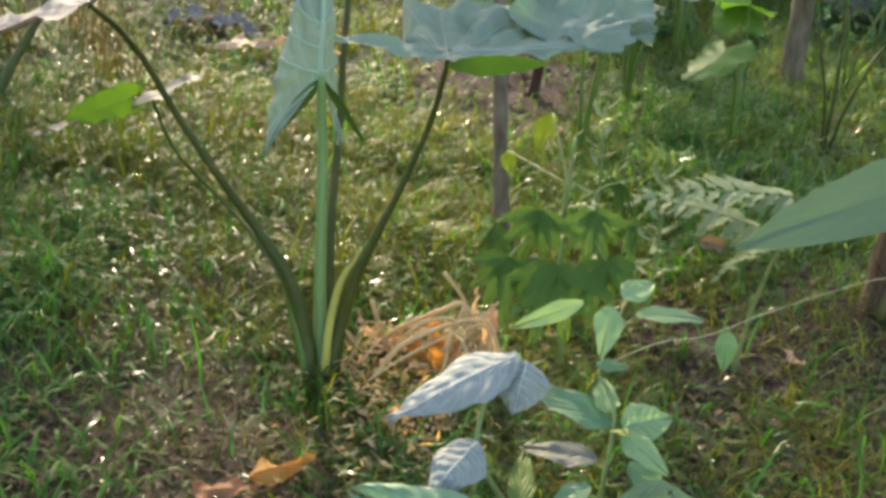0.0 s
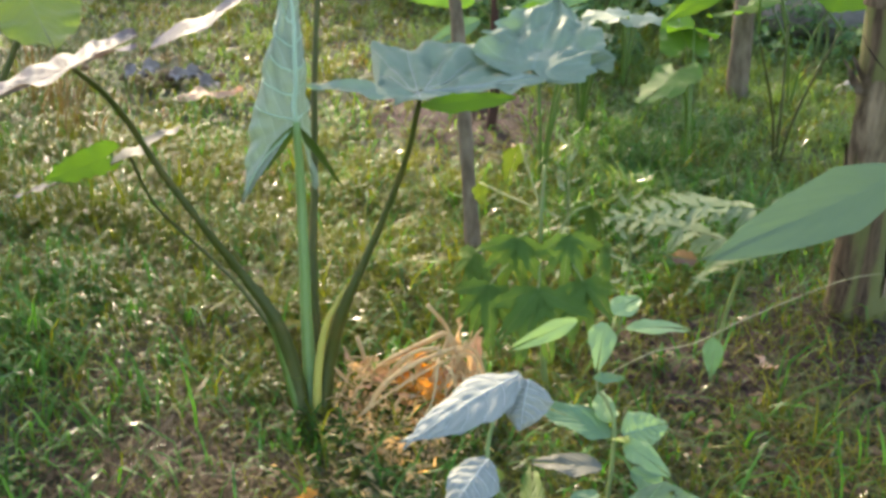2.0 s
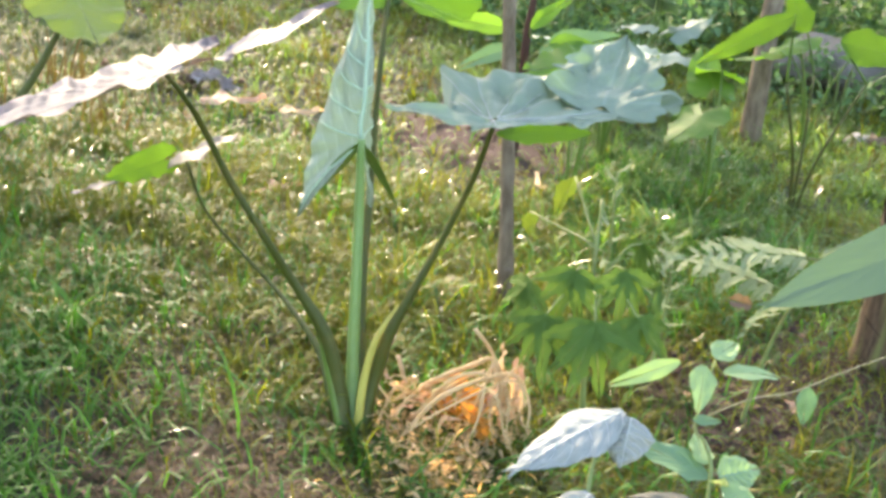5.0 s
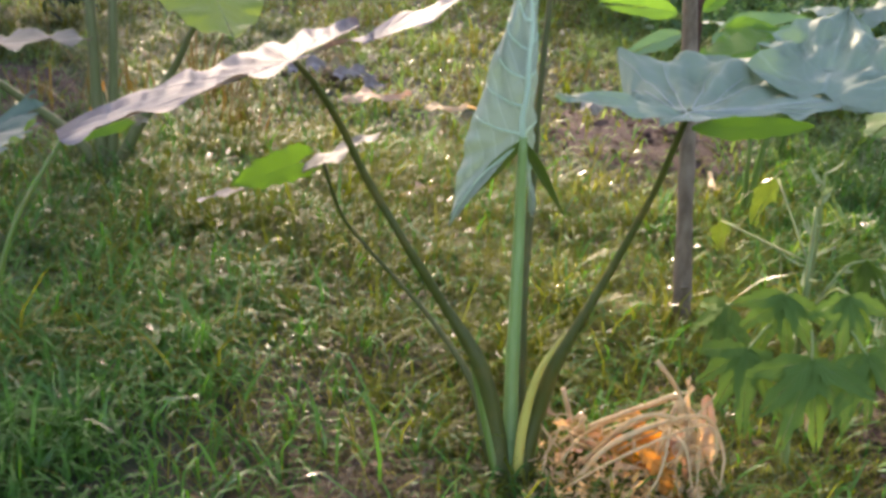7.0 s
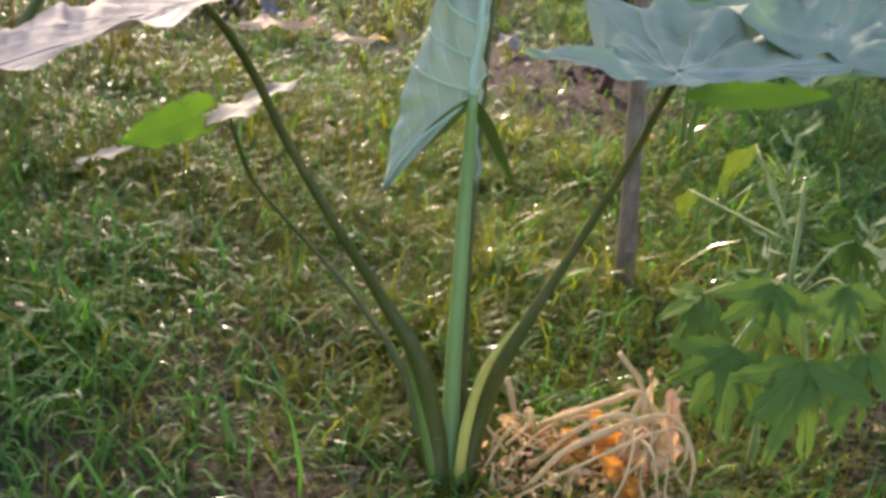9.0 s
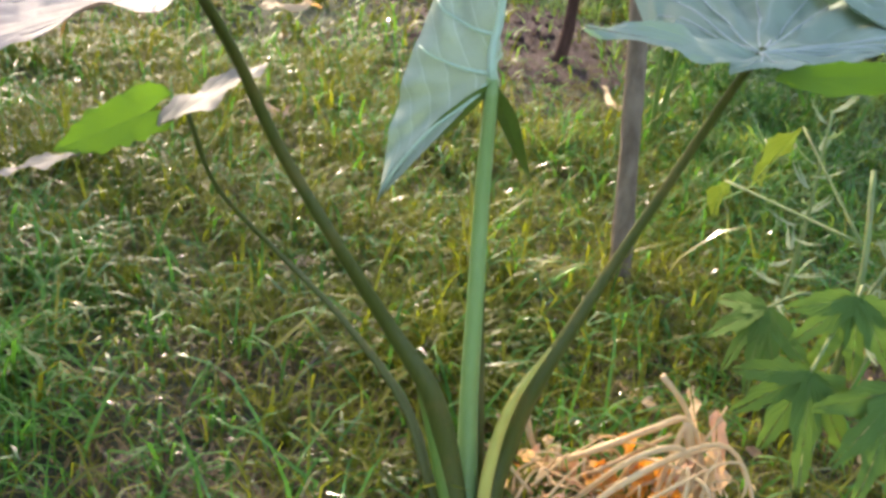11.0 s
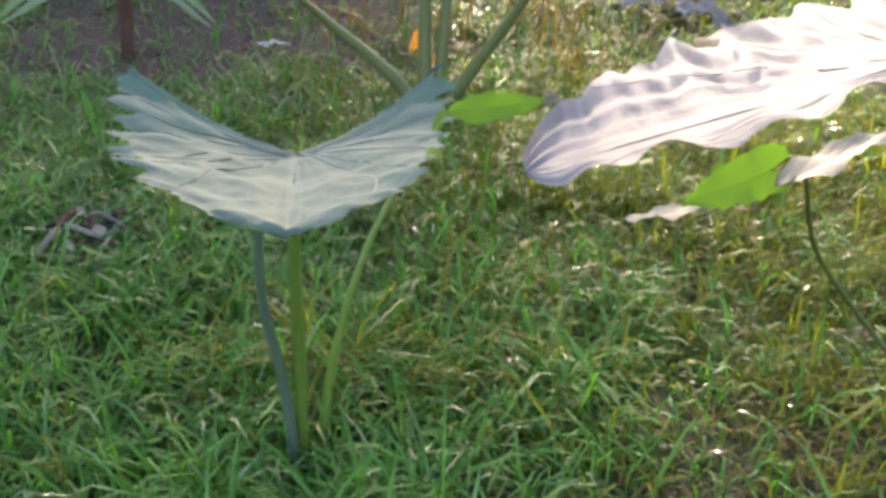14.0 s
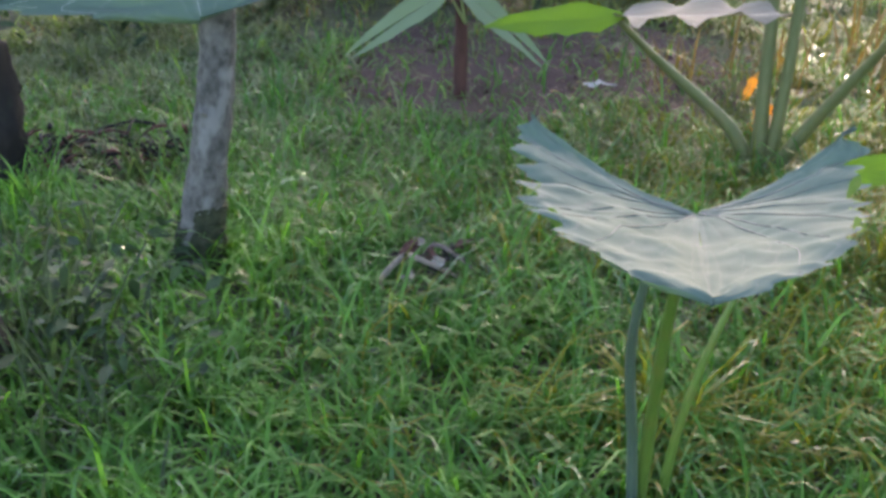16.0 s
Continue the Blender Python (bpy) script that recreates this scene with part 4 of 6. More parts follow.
    add_blade(p, blade, M_LIME_LIT, "middle of the wavy leaf, green backlight in its colour", rows=24, cols=8)
    # the lobes are whitened by glare in their colour
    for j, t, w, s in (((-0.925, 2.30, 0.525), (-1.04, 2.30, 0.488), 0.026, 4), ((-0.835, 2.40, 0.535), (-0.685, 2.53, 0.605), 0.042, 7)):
        add_blade(p, Blade(j, t, (0, 1, 0), w, face=(-0.1, 0.05, 1.0), fold=(8, 10), wave=0.15, waves=2, droop=0.0, scallop=0.09, power=2.6, seed=s), M_PALE_GLARE, "waxy lobe, white sun glare put into its colour", name="leaf_lobe", rows=20, cols=6)
    # sheath edges at the foot; the yellow one has golden through-light in its colour
    hang("sheath", joined("sheath", [sheath([(-0.322, 2.125, 0.02), (-0.318, 2.148, 0.13), (-0.298, 2.162, 0.24), (-0.252, 2.175, 0.335)], (0.011, 0.010, 0.008, 0.002))], M_SHEATH_GLOW), p, "yellow sheath edge, golden backlight put into its colour")
    hang("sheath", joined("sheath", [sheath([(-0.36, 2.11, 0.02), (-0.39, 2.14, 0.12), (-0.42, 2.16, 0.22), (-0.455, 2.178, 0.315)], (0.010, 0.010, 0.008, 0.002), 2)], M_STALK), p)


main_taro()


# ---- the taro with the butterfly-shaped leaf, and its neighbours ----
def side_taro():
    p = thing("taro_plant", "young taro plant with one cupped scalloped leaf", "plant", (-1.51, 2.15, 0))
    add_stalk(p, [(-1.515, 2.16, -0.02), (-1.485, 2.12, 0.2), (-1.42, 2.0, 0.48), (-1.352, 1.89, 0.68)], (0.013, 0.0105, 0.0085, 0.006), M_STALK)
    add_stalk(p, [(-1.512, 2.143, -0.02), (-1.499, 2.092, 0.2), (-1.453, 1.965, 0.45), (-1.385, 1.86, 0.66)], (0.010, 0.0085, 0.007, 0.005), M_STALK_BLUE, "bluish dark stalk")
    blade = Blade((-1.355, 1.899, 0.69), (-1.237, 1.652, 0.719), (-0.893, -0.461, -0.012), (0.165, 0.188), lobe=0.092, gap=1.128, lobe_drop=-0.466, fold=(12, 12.7), wave=0.013, waves=3.4, droop=-0.027, curl=-0.013, scallop=0.062, scallops=58, power=2.9, seed=2, pleat=(0.016, 6), crumple=0.034, inner_cut=0.03)
    add_blade(p, blade, M_TARO_GLAUC, "cupped bluish-green leaf with a scalloped edge", rows=76, cols=16, spread=M_VEIN_GLAUC, radius=0.0012)
    # small spots where the edge curls over, through-light put into their lime colour
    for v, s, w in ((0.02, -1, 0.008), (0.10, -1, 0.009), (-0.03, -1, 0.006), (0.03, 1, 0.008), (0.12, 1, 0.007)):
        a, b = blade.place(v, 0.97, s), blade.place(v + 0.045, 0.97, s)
        add_blade(p, Blade(a, b, (0, 0, 1), w, face=(0.2, -0.8, 0.3), fold=(8, 8), droop=0.0, scallop=0.08, power=2.4, seed=4), M_LIME_LIT, "curled edge, green backlight in its colour", name="curled_edge", rows=10, cols=4)
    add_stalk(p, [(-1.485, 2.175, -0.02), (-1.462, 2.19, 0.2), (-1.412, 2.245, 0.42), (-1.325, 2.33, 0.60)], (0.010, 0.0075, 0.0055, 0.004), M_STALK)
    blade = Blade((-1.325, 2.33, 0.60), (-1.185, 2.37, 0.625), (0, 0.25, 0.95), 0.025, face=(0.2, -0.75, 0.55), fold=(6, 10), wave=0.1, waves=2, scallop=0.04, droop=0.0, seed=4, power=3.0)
    add_blade(p, blade, M_LIME_LIT, "small leaf, yellow-green backlight in its colour")
    for k in range(3):
        a = Vector((-1.19, 2.37, 0.618 + 0.012 * k))
        add_blade(p, Blade(a, a + Vector((0.030, 0.01 * k, 0.020 - 0.022 * k)), (0, 0.3, 1), 0.005, face=(0.1, -0.8, 0.5), fold=(20, 25), wave=0.3, waves=2, scallop=0.25, droop=0.1, power=3.0, seed=k), M_PALE_GLARE, "ruffled pale leaf end", name="leaf_end", rows=10, cols=5)


side_taro()


def back_taro():
    p = thing("taro_plant", "large taro plant with thick stalks farther back", "plant", (-1.9, 3.74, 0))
    add_stalk(p, [(-1.92, 3.74, -0.02), (-1.99, 3.72, 0.13), (-2.17, 3.60, 0.33), (-2.24, 3.46, 0.47)], (0.024, 0.021, 0.013, 0.009), M_STALK_OLIVE)
    add_stalk(p, [(-1.9, 3.74, -0.02), (-1.915, 3.76, 0.25), (-1.93, 3.80, 0.7), (-1.95, 3.85, 1.0)], (0.026, 0.021, 0.016, 0.012), M_STALK_OLIVE, "thick upright olive stalk")
    add_stalk(p, [(-1.875, 3.745, -0.02), (-1.86, 3.77, 0.25), (-1.85, 3.82, 0.7), (-1.84, 3.9, 0.95)], (0.022, 0.018, 0.014, 0.010), M_STALK_OLIVE, "thick upright green stalk")
    add_stalk(p, [(-1.87, 3.73, -0.02), (-1.78, 3.74, 0.15), (-1.60, 3.70, 0.42), (-1.42, 3.58, 0.71)], (0.024, 0.020, 0.013, 0.009), M_STALK_OLIVE)
    blade = Blade((-1.42, 3.57, 0.72), (-1.30, 3.40, 0.575), (0.85, 0.5, 0.0), 0.17, lobe=0.12, gap=0.4, fold=(8, 8), wave=0.08, waves=2, droop=0.1, seed=7)
    add_blade(p, blade, M_YELLOW, "drooping yellow-green leaf")
    # the backlit half of the leaf, coloured lime for the light through it
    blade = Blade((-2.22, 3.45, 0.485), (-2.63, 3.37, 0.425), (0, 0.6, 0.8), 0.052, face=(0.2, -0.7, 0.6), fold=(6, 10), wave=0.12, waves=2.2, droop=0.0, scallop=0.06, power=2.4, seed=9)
    add_blade(p, blade, M_LIME_LIT, "leaf half, green backlight in its colour")
    # whitish lobe: its glare is part of the colour
    add_blade(p, Blade((-2.24, 3.45, 0.485), (-1.74, 3.38, 0.565), (0, 1, 0), 0.10, face=(-0.1, -0.12, 1.0), fold=(8, 10), wave=0.16, waves=3, droop=0.0, scallop=0.09, power=2.4, seed=7), M_PALE_GLARE, "waxy lobe, white glare put into its colour", name="leaf_lobe", rows=20, cols=6)
    for j, t, s in (((-1.95, 3.86, 1.02), (-2.25, 3.65, 1.2), (0.5, 0.8, 0)), ((-1.84, 3.91, 0.97), (-1.55, 4.1, 1.15), (0.5, -0.8, 0))):
        add_blade(p, Blade(j, t, s, 0.2, lobe=0.15, wave=0.1, waves=2.5, droop=0.2, seed=11), M_TARO)


back_taro()


def withered_leaf_bunch(x, y, seed):
    rng = random.Random(seed)
    p = thing("withered_leaves", "bunch of curled orange-brown withered leaves by the taro", "dead leaves", (x, y, 0))
    for k in range(9):
        a = Vector((x + rng.uniform(-0.05, 0.06), y + rng.uniform(-0.05, 0.05), rng.uniform(0.10, 0.30)))
        add_blade(p, Blade(a, a + Vector((rng.uniform(-0.5, 0.5), rng.uniform(-0.5, 0.3), -1)).normalized() * rng.uniform(0.07, 0.13), (1, rng.uniform(-0.5, 0.5), 0.2), rng.uniform(0.016, 0.03), fold=(rng.uniform(15, 45), rng.uniform(15, 45)), wave=0.3, waves=2, scallop=0.1, twist=rng.uniform(-0.8, 0.8), seed=k), M_DRY_ORANGE if k % 3 else M_DRY, name="withered_leaf", rows=14, cols=5)
    add_stalk(p, [(x, y, -0.02), (x + 0.01, y, 0.16), (x - 0.02, y - 0.01, 0.31)], (0.006, 0.005, 0.003), M_DRY_STALK, name="dry_stalk", sides=6)


withered_leaf_bunch(-2.0, 4.02, 8)


def debris_heap():
    p = thing("rubbish_heap", "small heap of dark soil with pale purplish crumpled scraps", "heap", (-1.42, 5.2, 0))
    rng = random.Random(21)
    clods, base = [], Vector((-1.42, 5.2, 0))
    for k in range(26):
        c = base + Vector((rng.gauss(0, 0.17), rng.gauss(0, 0.07), rng.uniform(0.01, 0.06)))
        r = rng.uniform(0.010, 0.028)
        clods.append(tube([c - Vector((r, 0, 0)), c + Vector((0, 0, 0.3 * r)), c + Vector((r, 0.3 * r, 0))], (r * 0.5, r, r * 0.4), sides=7, steps=3, rough=0.4, seed=k))
    tagged(hang("crumbled_soil", joined("crumbled_soil", clods, M_LITTER), p), kind="stuff")
    for k, (dx, dz) in enumerate(((-0.17, 0.10), (-0.08, 0.13), (0.05, 0.09), (0.13, 0.11), (0.2, 0.06))):
        a = base + Vector((dx, -0.05, dz))
        add_blade(p, Blade(a, a + Vector((0.10, -0.04, 0.035 * rng.uniform(-1, 1))), (0, 0.5, 1), 0.045, face=(0, -0.7, 0.6), fold=(35, 30), wave=0.35, waves=2, scallop=0.12, crumple=0.2, seed=k), M_SCRAP, "pale purplish crumpled scrap", name="scrap", rows=14, cols=6)


debris_heap()


def far_taro(x, y, spread, label, seed, height=0.5, blade_len=0.2, leaves=()):
    rng = random.Random(seed)
    p = thing("taro_plant", label, "plant", (x, y, 0), "small taro plants")
    for k, (dx, dy) in enumerate(spread):
        h = height * rng.uniform(0.9, 1.1)
        top = Vector((x + dx, y + dy, h))
        add_stalk(p, [(x + dx * 0.05, y + dy * 0.05, -0.02), (x + dx * 0.3, y + dy * 0.3, h * 0.42), tuple(top)], (0.009, 0.007, 0.0045), M_STALK_DARK if leaves else M_STALK, sides=7)
        if leaves:
            j, t, half = leaves[k]
            add_stalk(p, [tuple(top), tuple(top.lerp(Vector(j), 0.6)), j], (0.006, 0.005, 0.004), M_STALK, sides=7)
            add_blade(p, Blade(j, t, (0, 0.3, 1), half, face=(-0.1, -0.85, 0.4), fold=(6, 8), wave=0.1, waves=2, droop=0.04, scallop=0.04, power=1.9, seed=seed + k), M_LIME_LIT, rows=22, cols=6)
            continue
        tip = top + Vector((dx * 0.6 + rng.uniform(-0.05, 0.05), -0.12 + dy, -0.02)).normalized() * blade_len
        add_blade(p, Blade(top, tip, (0.9, 0.3 * rng.uniform(-1, 1), 0.1), blade_len * 0.55, lobe=blade_len * 0.4, wave=0.1, waves=2, droop=0.15, fold=(12, 12), seed=seed + k), M_TARO if k % 2 else M_TARO_LIT, rows=20, cols=6)


far_taro(1.36, 4.08, ((-0.16, -0.05), (0.0, 0.1), (0.17, -0.02)), "small taro plant with three thin spread stalks", 5, 0.55, 0.16, (((1.165, 4.0, 0.83), (0.81, 3.96, 0.615), 0.055), ((1.30, 4.2, 0.74), (1.20, 4.25, 0.90), 0.06), ((1.37, 4.02, 0.745), (1.66, 3.98, 0.70), 0.085)))
far_taro(0.36, 3.75, ((0.05, 0.0), (0.1, 0.08), (-0.04, 0.1)), "small taro plant with upright pale stalks", 9, 0.55, 0.2)


# ---- trunks and poles ----
def trunk(name, label, category, points, radii, material, rough=0.12, sides=14, seed=0, knots=(), steps=8):
    ob = thing(name, label, category, (points[0][0], points[0][1], 0))
    hang("trunk", tube_mesh("trunk", points, radii, material, sides=sides, rough=rough, seed=seed, steps=steps), ob)
    for c, way, r in knots:
        c, way = Vector(c), Vector(way)
        hang("knot", tube_mesh("knot", [c, c + way * 0.5, c + way], (r, r * 0.8, r * 0.35), material, sides=8, rough=0.2, seed=seed + 1), ob)
    return ob


pole = trunk("young_tree", "slim grey-barked young tree trunk rising from the grass", "tree", [(0.085, 2.94, -0.03), (0.064, 2.96, 0.2), (0.034, 3.0, 0.52), (0.0, 3.045, 0.85), (-0.035, 3.09, 1.2), (-0.10, 3.17, 1.9), (-0.15, 3.25, 2.6)], (0.029, 0.0235, 0.021, 0.0195, 0.019, 0.017, 0.012), M_BARK, seed=2, knots=(((0.072, 2.93, 0.12), (0.012, -0.016, 0.012), 0.01),))
poleb = trunk("young_tree", "slim straight brown pole-like tree trunk", "tree", [(1.49, 5.17, -0.03), (1.47, 5.17, 0.5), (1.45, 5.2, 1.2), (1.42, 5.25, 2.6)], (0.058, 0.05, 0.047, 0.035), M_BARK, seed=5)
reds = trunk("sapling", "thin dark reddish sapling stem on bare soil", "tree", [(0.20, 4.47, -0.02), (0.215, 4.45, 0.2), (0.20, 4.42, 0.6), (0.24, 4.45, 0.95)], (0.026, 0.021, 0.017, 0.010), M_BARK_RED, seed=7)
stem16 = trunk("sapling", "straight reddish-brown sapling stem on dark soil", "tree", [(-3.0, 3.77, -0.02), (-3.0, 3.79, 0.2), (-3.02, 3.82, 0.45), (-3.03, 3.84, 0.62)], (0.027, 0.024, 0.02, 0.012), M_BARK_RED, seed=9)
mossy = trunk("tree", "straight mottled grey tree trunk in the grass", "tree", [(-2.80, 2.37, -0.04), (-2.79, 2.385, 0.12), (-2.755, 2.42, 0.35), (-2.725, 2.45, 0.6), (-2.70, 2.5, 1.2), (-2.64, 2.6, 2.4)], (0.058, 0.050, 0.044, 0.042, 0.039, 0.03), M_BARK_MOSS, seed=11, rough=0.16, knots=(((-2.735, 2.395, 0.42), (0.016, -0.028, 0.012), 0.013), ((-2.765, 2.385, 0.20), (-0.012, -0.03, 0.01), 0.012)))


hang("moss", tube_mesh("moss", [(-2.805, 2.365, -0.02), (-2.79, 2.383, 0.11), (-2.778, 2.398, 0.19)], (0.066, 0.055, 0.047), M_MOSS, sides=16, rough=0.22, seed=5, steps=10), mossy, "dark moss round the foot")


def young_crown(tree, top, r, leaves, seed, limbs=5):
    """Thin limbs and a loose leafy crown at the top of a young tree."""
    rng = np.random.default_rng(seed)
    top, ends = Vector(top), []
    for k in range(limbs):
        a = k * 6.28 / limbs + rng.uniform(0, 0.6)
        start = top - Vector((0, 0, rng.uniform(0.02, 0.25)))
        end = top + Vector((math.cos(a) * r * rng.uniform(0.6, 1), math.sin(a) * r * rng.uniform(0.6, 1), r * rng.uniform(0.3, 1.0)))
        hang("limb", tube_mesh("limb", [tuple(start), tuple(start.lerp(end, 0.5) + Vector((0, 0, 0.06))), tuple(end)], (0.011, 0.008, 0.003), M_BARK, sides=6), tree)
        ends += [start.lerp(end, q) for q in (0.6, 0.85, 1.0)]
    c = np.array([tuple(q) for q in ends])[rng.integers(0, len(ends), leaves)] + rng.normal(0, r * 0.22, (leaves, 3))
    v, f, uv = scatter_leaves(rng, c, 0.11)
    tagged(hang("crown", fast_mesh("crown", v, f, M_BUSH, uv), tree), kind="stuff")


young_crown(pole, (-0.15, 3.25, 2.6), 0.55, 320, 71)
young_crown(poleb, (1.42, 5.25, 2.6), 0.6, 320, 72)
young_crown(mossy, (-2.64, 2.6, 2.4), 0.7, 380, 73)


def papaya():
    p = thing("sheathed_stem", "thick brown stem with peeling old leaf sheaths", "tree", (1.157, 2.655, 0))
    line = [(1.157, 2.655, -0.03), (1.135, 2.65, 0.2), (1.105, 2.63, 0.5), (1.070, 2.61, 0.8), (1.036, 2.60, 1.2), (1.025, 2.6, 1.7), (1.02, 2.6, 2.1)]
    hang("stem", tube_mesh("stem", line, (0.098, 0.072, 0.056, 0.047, 0.045, 0.045, 0.04), M_PAPAYA, sides=16, rough=0.1, seed=3), p)
    for k in range(7):
        a = k * 0.95
        out = Vector((math.cos(a), math.sin(a), 0))
        top = Vector((1.03, 2.6, 2.06)) + out * 0.42 + Vector((0, 0, 0.30))
        add_stalk(p, [(1.03, 2.6, 2.04), tuple(Vector((1.03, 2.6, 2.2)) + out * 0.2), tuple(top)], (0.014, 0.010, 0.006), M_STALK, name="leaf_stalk", sides=7)
        add_blade(p, Blade(top, top + out * 0.38 - Vector((0, 0, 0.16)), (-math.sin(a), math.cos(a), 0), 0.12, fold=(12, 12), droop=0.2, seed=k), M_SHRUB, name="leaf", rows=16, cols=5)
    add_blade(p, Blade((1.045, 2.585, 0.70), (0.975, 2.565, 0.79), (0, 0.3, 1), 0.028, face=(-0.5, -0.8, 0.2), fold=(25, 20), wave=0.2, waves=2, droop=0.2, scallop=0.08, seed=3), M_SHEATH_OLD, "dry brown flap of sheath", name="sheath_flap", rows=12, cols=5)
    core = curve_points(line, 6)
    for k, (i, turn, r) in enumerate(((4, 0.4, 0.075), (8, 2.6, 0.06), (12, 4.4, 0.055), (16, 0.9, 0.05), (20, 3.3, 0.049), (24, 5.2, 0.048))):
        c0, c1 = core[i], core[min(i + 5, len(core) - 1)]
        verts, faces = [], []
        for s in range(6):
            q = s / 5
            c = c0.lerp(c1, q)
            for m in range(7):
                a = turn + (m / 6 - 0.5) * 2.6 * (1 - 0.85 * q * q)
                rr = r * (1.06 + 0.06 * q * (m in (0, 6)) + 0.04 * math.sin(m * 1.9 + k))
                verts.append((c.x + rr * math.cos(a), c.y + rr * math.sin(a), c.z + 0.02 * noise.noise(Vector((m, k, s)))))
        faces = [(s * 7 + m, s * 7 + m + 1, s * 7 + m + 8, s * 7 + m + 7) for s in range(5) for m in range(6)]
        hang("old_sheath", mesh_of("old_sheath", verts, faces, M_SHEATH_OLD), p)
        # the scar that a fallen leaf left: a slanting dark line round part of the stem
        ring = []
        for m in range(9):
            a = turn + 2.0 + (m / 8 - 0.5) * 3.6
            c = core[i + 2]
            ring.append((c.x + r * 0.95 * math.cos(a), c.y + r * 0.95 * math.sin(a), c.z + 0.05 * math.sin(a - turn)))
        hang("leaf_scar", tube_mesh("leaf_scar", ring, (0.001, 0.003, 0.0035, 0.003, 0.001), M_SCAR, sides=6, steps=2, rough=0.3, seed=k), p)


papaya()


def sapling_leaves(tree, specs, material, face=None):
    for n, (j, t, s, w) in enumerate(specs):
        add_blade(tree, Blade(j, t, s, w, face=face, fold=(10, 10), wave=0.06, waves=2, droop=0.15, seed=n + 20, scallop=0.02, power=1.6), material, name="leaf", rows=16, cols=5)
        add_stalk(tree, [tuple(Vector(j).lerp(Vector(tree.location) + Vector((0.02, 0.02, max(j[2] - 0.12, 0.3))), s_)) for s_ in (0, 0.5, 1)], (0.004, 0.005, 0.006), M_TWIG, name="leaf_stalk", sides=5)


sapling_leaves(reds, [((0.255, 4.35, 0.51), (0.551, 4.25, 0.656), (0, -0.4, 0.9), 0.095), ((0.125, 4.35, 0.689), (-0.013, 4.25, 0.89), (0.8, 0.2, 0.5), 0.035), ((0.133, 4.35, 0.533), (-0.083, 4.25, 0.465), (0.3, 0.5, 0.7), 0.05)], M_SHRUB, (-0.1, -0.7, 0.6))
sapling_leaves(reds, [((0.124, 4.35, 0.772), (0.268, 4.25, 1.028), (0.9, 0, -0.4), 0.055)], M_SHRUB_LIGHT, (0.1, -0.9, 0.3))
sapling_leaves(reds, [((0.108, 4.35, 0.612), (-0.176, 4.25, 0.657), (0, 0.5, 0.8), 0.055), ((0.203, 4.35, 0.624), (0.327, 4.25, 0.775), (0.5, 0.6, 0.3), 0.04), ((0.289, 4.33, 0.572), (0.482, 4.22, 0.595), (0, 0.6, 0.8), 0.055)], M_TARO_LIT, (-0.1, -0.8, 0.5))
sapling_leaves(stem16, [((-3.0, 3.72, 0.42), (-3.20, 3.40, 0.265), (0.8, -0.4, 0.3), 0.058), ((-2.98, 3.76, 0.42), (-2.64, 3.78, 0.23), (0.1, -0.9, 0.2), 0.055), ((-3.0, 3.8, 0.63), (-2.75, 3.6, 0.66), (0.5, 0.7, 0.1), 0.12), ((-3.05, 3.79, 0.62), (-3.2, 3.62, 0.82), (-0.7, 0.6, 0.1), 0.10)], M_OVAL, (0.45, -0.5, 0.75))


def overhead_taro():
    p = thing("taro_plant", "taro plant with a pale bluish drooping leaf beside the tree", "plant", (-2.95, 2.6, 0))
    add_stalk(p, [(-2.95, 2.6, -0.02), (-2.97, 2.62, 0.4), (-2.85, 2.5, 0.72), (-2.76, 2.42, 0.79)], (0.016, 0.013, 0.009, 0.007), M_STALK)
    blade = Blade((-2.76, 2.42, 0.79), (-2.70, 2.385, 0.635), (0.55, 0.85, 0.05), 0.46, face=(0.75, -0.6, 0.35), lobe=0.06, gap=0.3, fold=(4, 4), wave=0.10, waves=1.2, droop=-0.1, scallop=0.10, scallops=34, power=3.4, seed=12)
    add_blade(p, blade, M_TARO_GLAUC, "pale bluish drooping leaf", rows=30, cols=10, spread=M_VEIN_GREY, radius=0.002)


overhead_taro()


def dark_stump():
    p = thing("tree_stump", "near-black upright stump standing in the weeds", "stump", (-3.72, 2.46, 0))
    hang("stump", tube_mesh("stump", [(-3.72, 2.46, -0.04), (-3.725, 2.46, 0.10), (-3.73, 2.47, 0.26), (-3.74, 2.48, 0.42), (-3.74, 2.48, 0.44)], (0.095, 0.075, 0.068, 0.06, 0.02), M_BARK_SHADE, sides=14, rough=0.3, seed=4), p)


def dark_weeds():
    """Dark leafy weeds over a low black lump that stands in for a shaded hollow."""
    p = thing("weed_clump", "dark broad-leaved weeds over a black lump for the shade below", "weeds", (-2.80, 1.80, 0))
    # added black lump: the shade of the hollow below the weeds
    hang("hollow_shade", tube_mesh("hollow_shade", [(-2.84, 1.72, -0.02), (-2.83, 1.73, 0.10), (-2.82, 1.745, 0.22), (-2.79, 1.77, 0.27)], (0.13, 0.115, 0.085, 0.02), M_BARK_SHADE, sides=12, rough=0.35, seed=6), p, "black lump standing in for the shaded hollow")
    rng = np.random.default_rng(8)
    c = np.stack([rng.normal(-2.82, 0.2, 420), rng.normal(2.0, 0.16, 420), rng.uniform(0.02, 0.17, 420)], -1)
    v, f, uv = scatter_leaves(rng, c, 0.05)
    tagged(hang("weed_leaves", fast_mesh("weed_leaves", v, f, M_BUSH_SHADE, uv), p), kind="stuff")


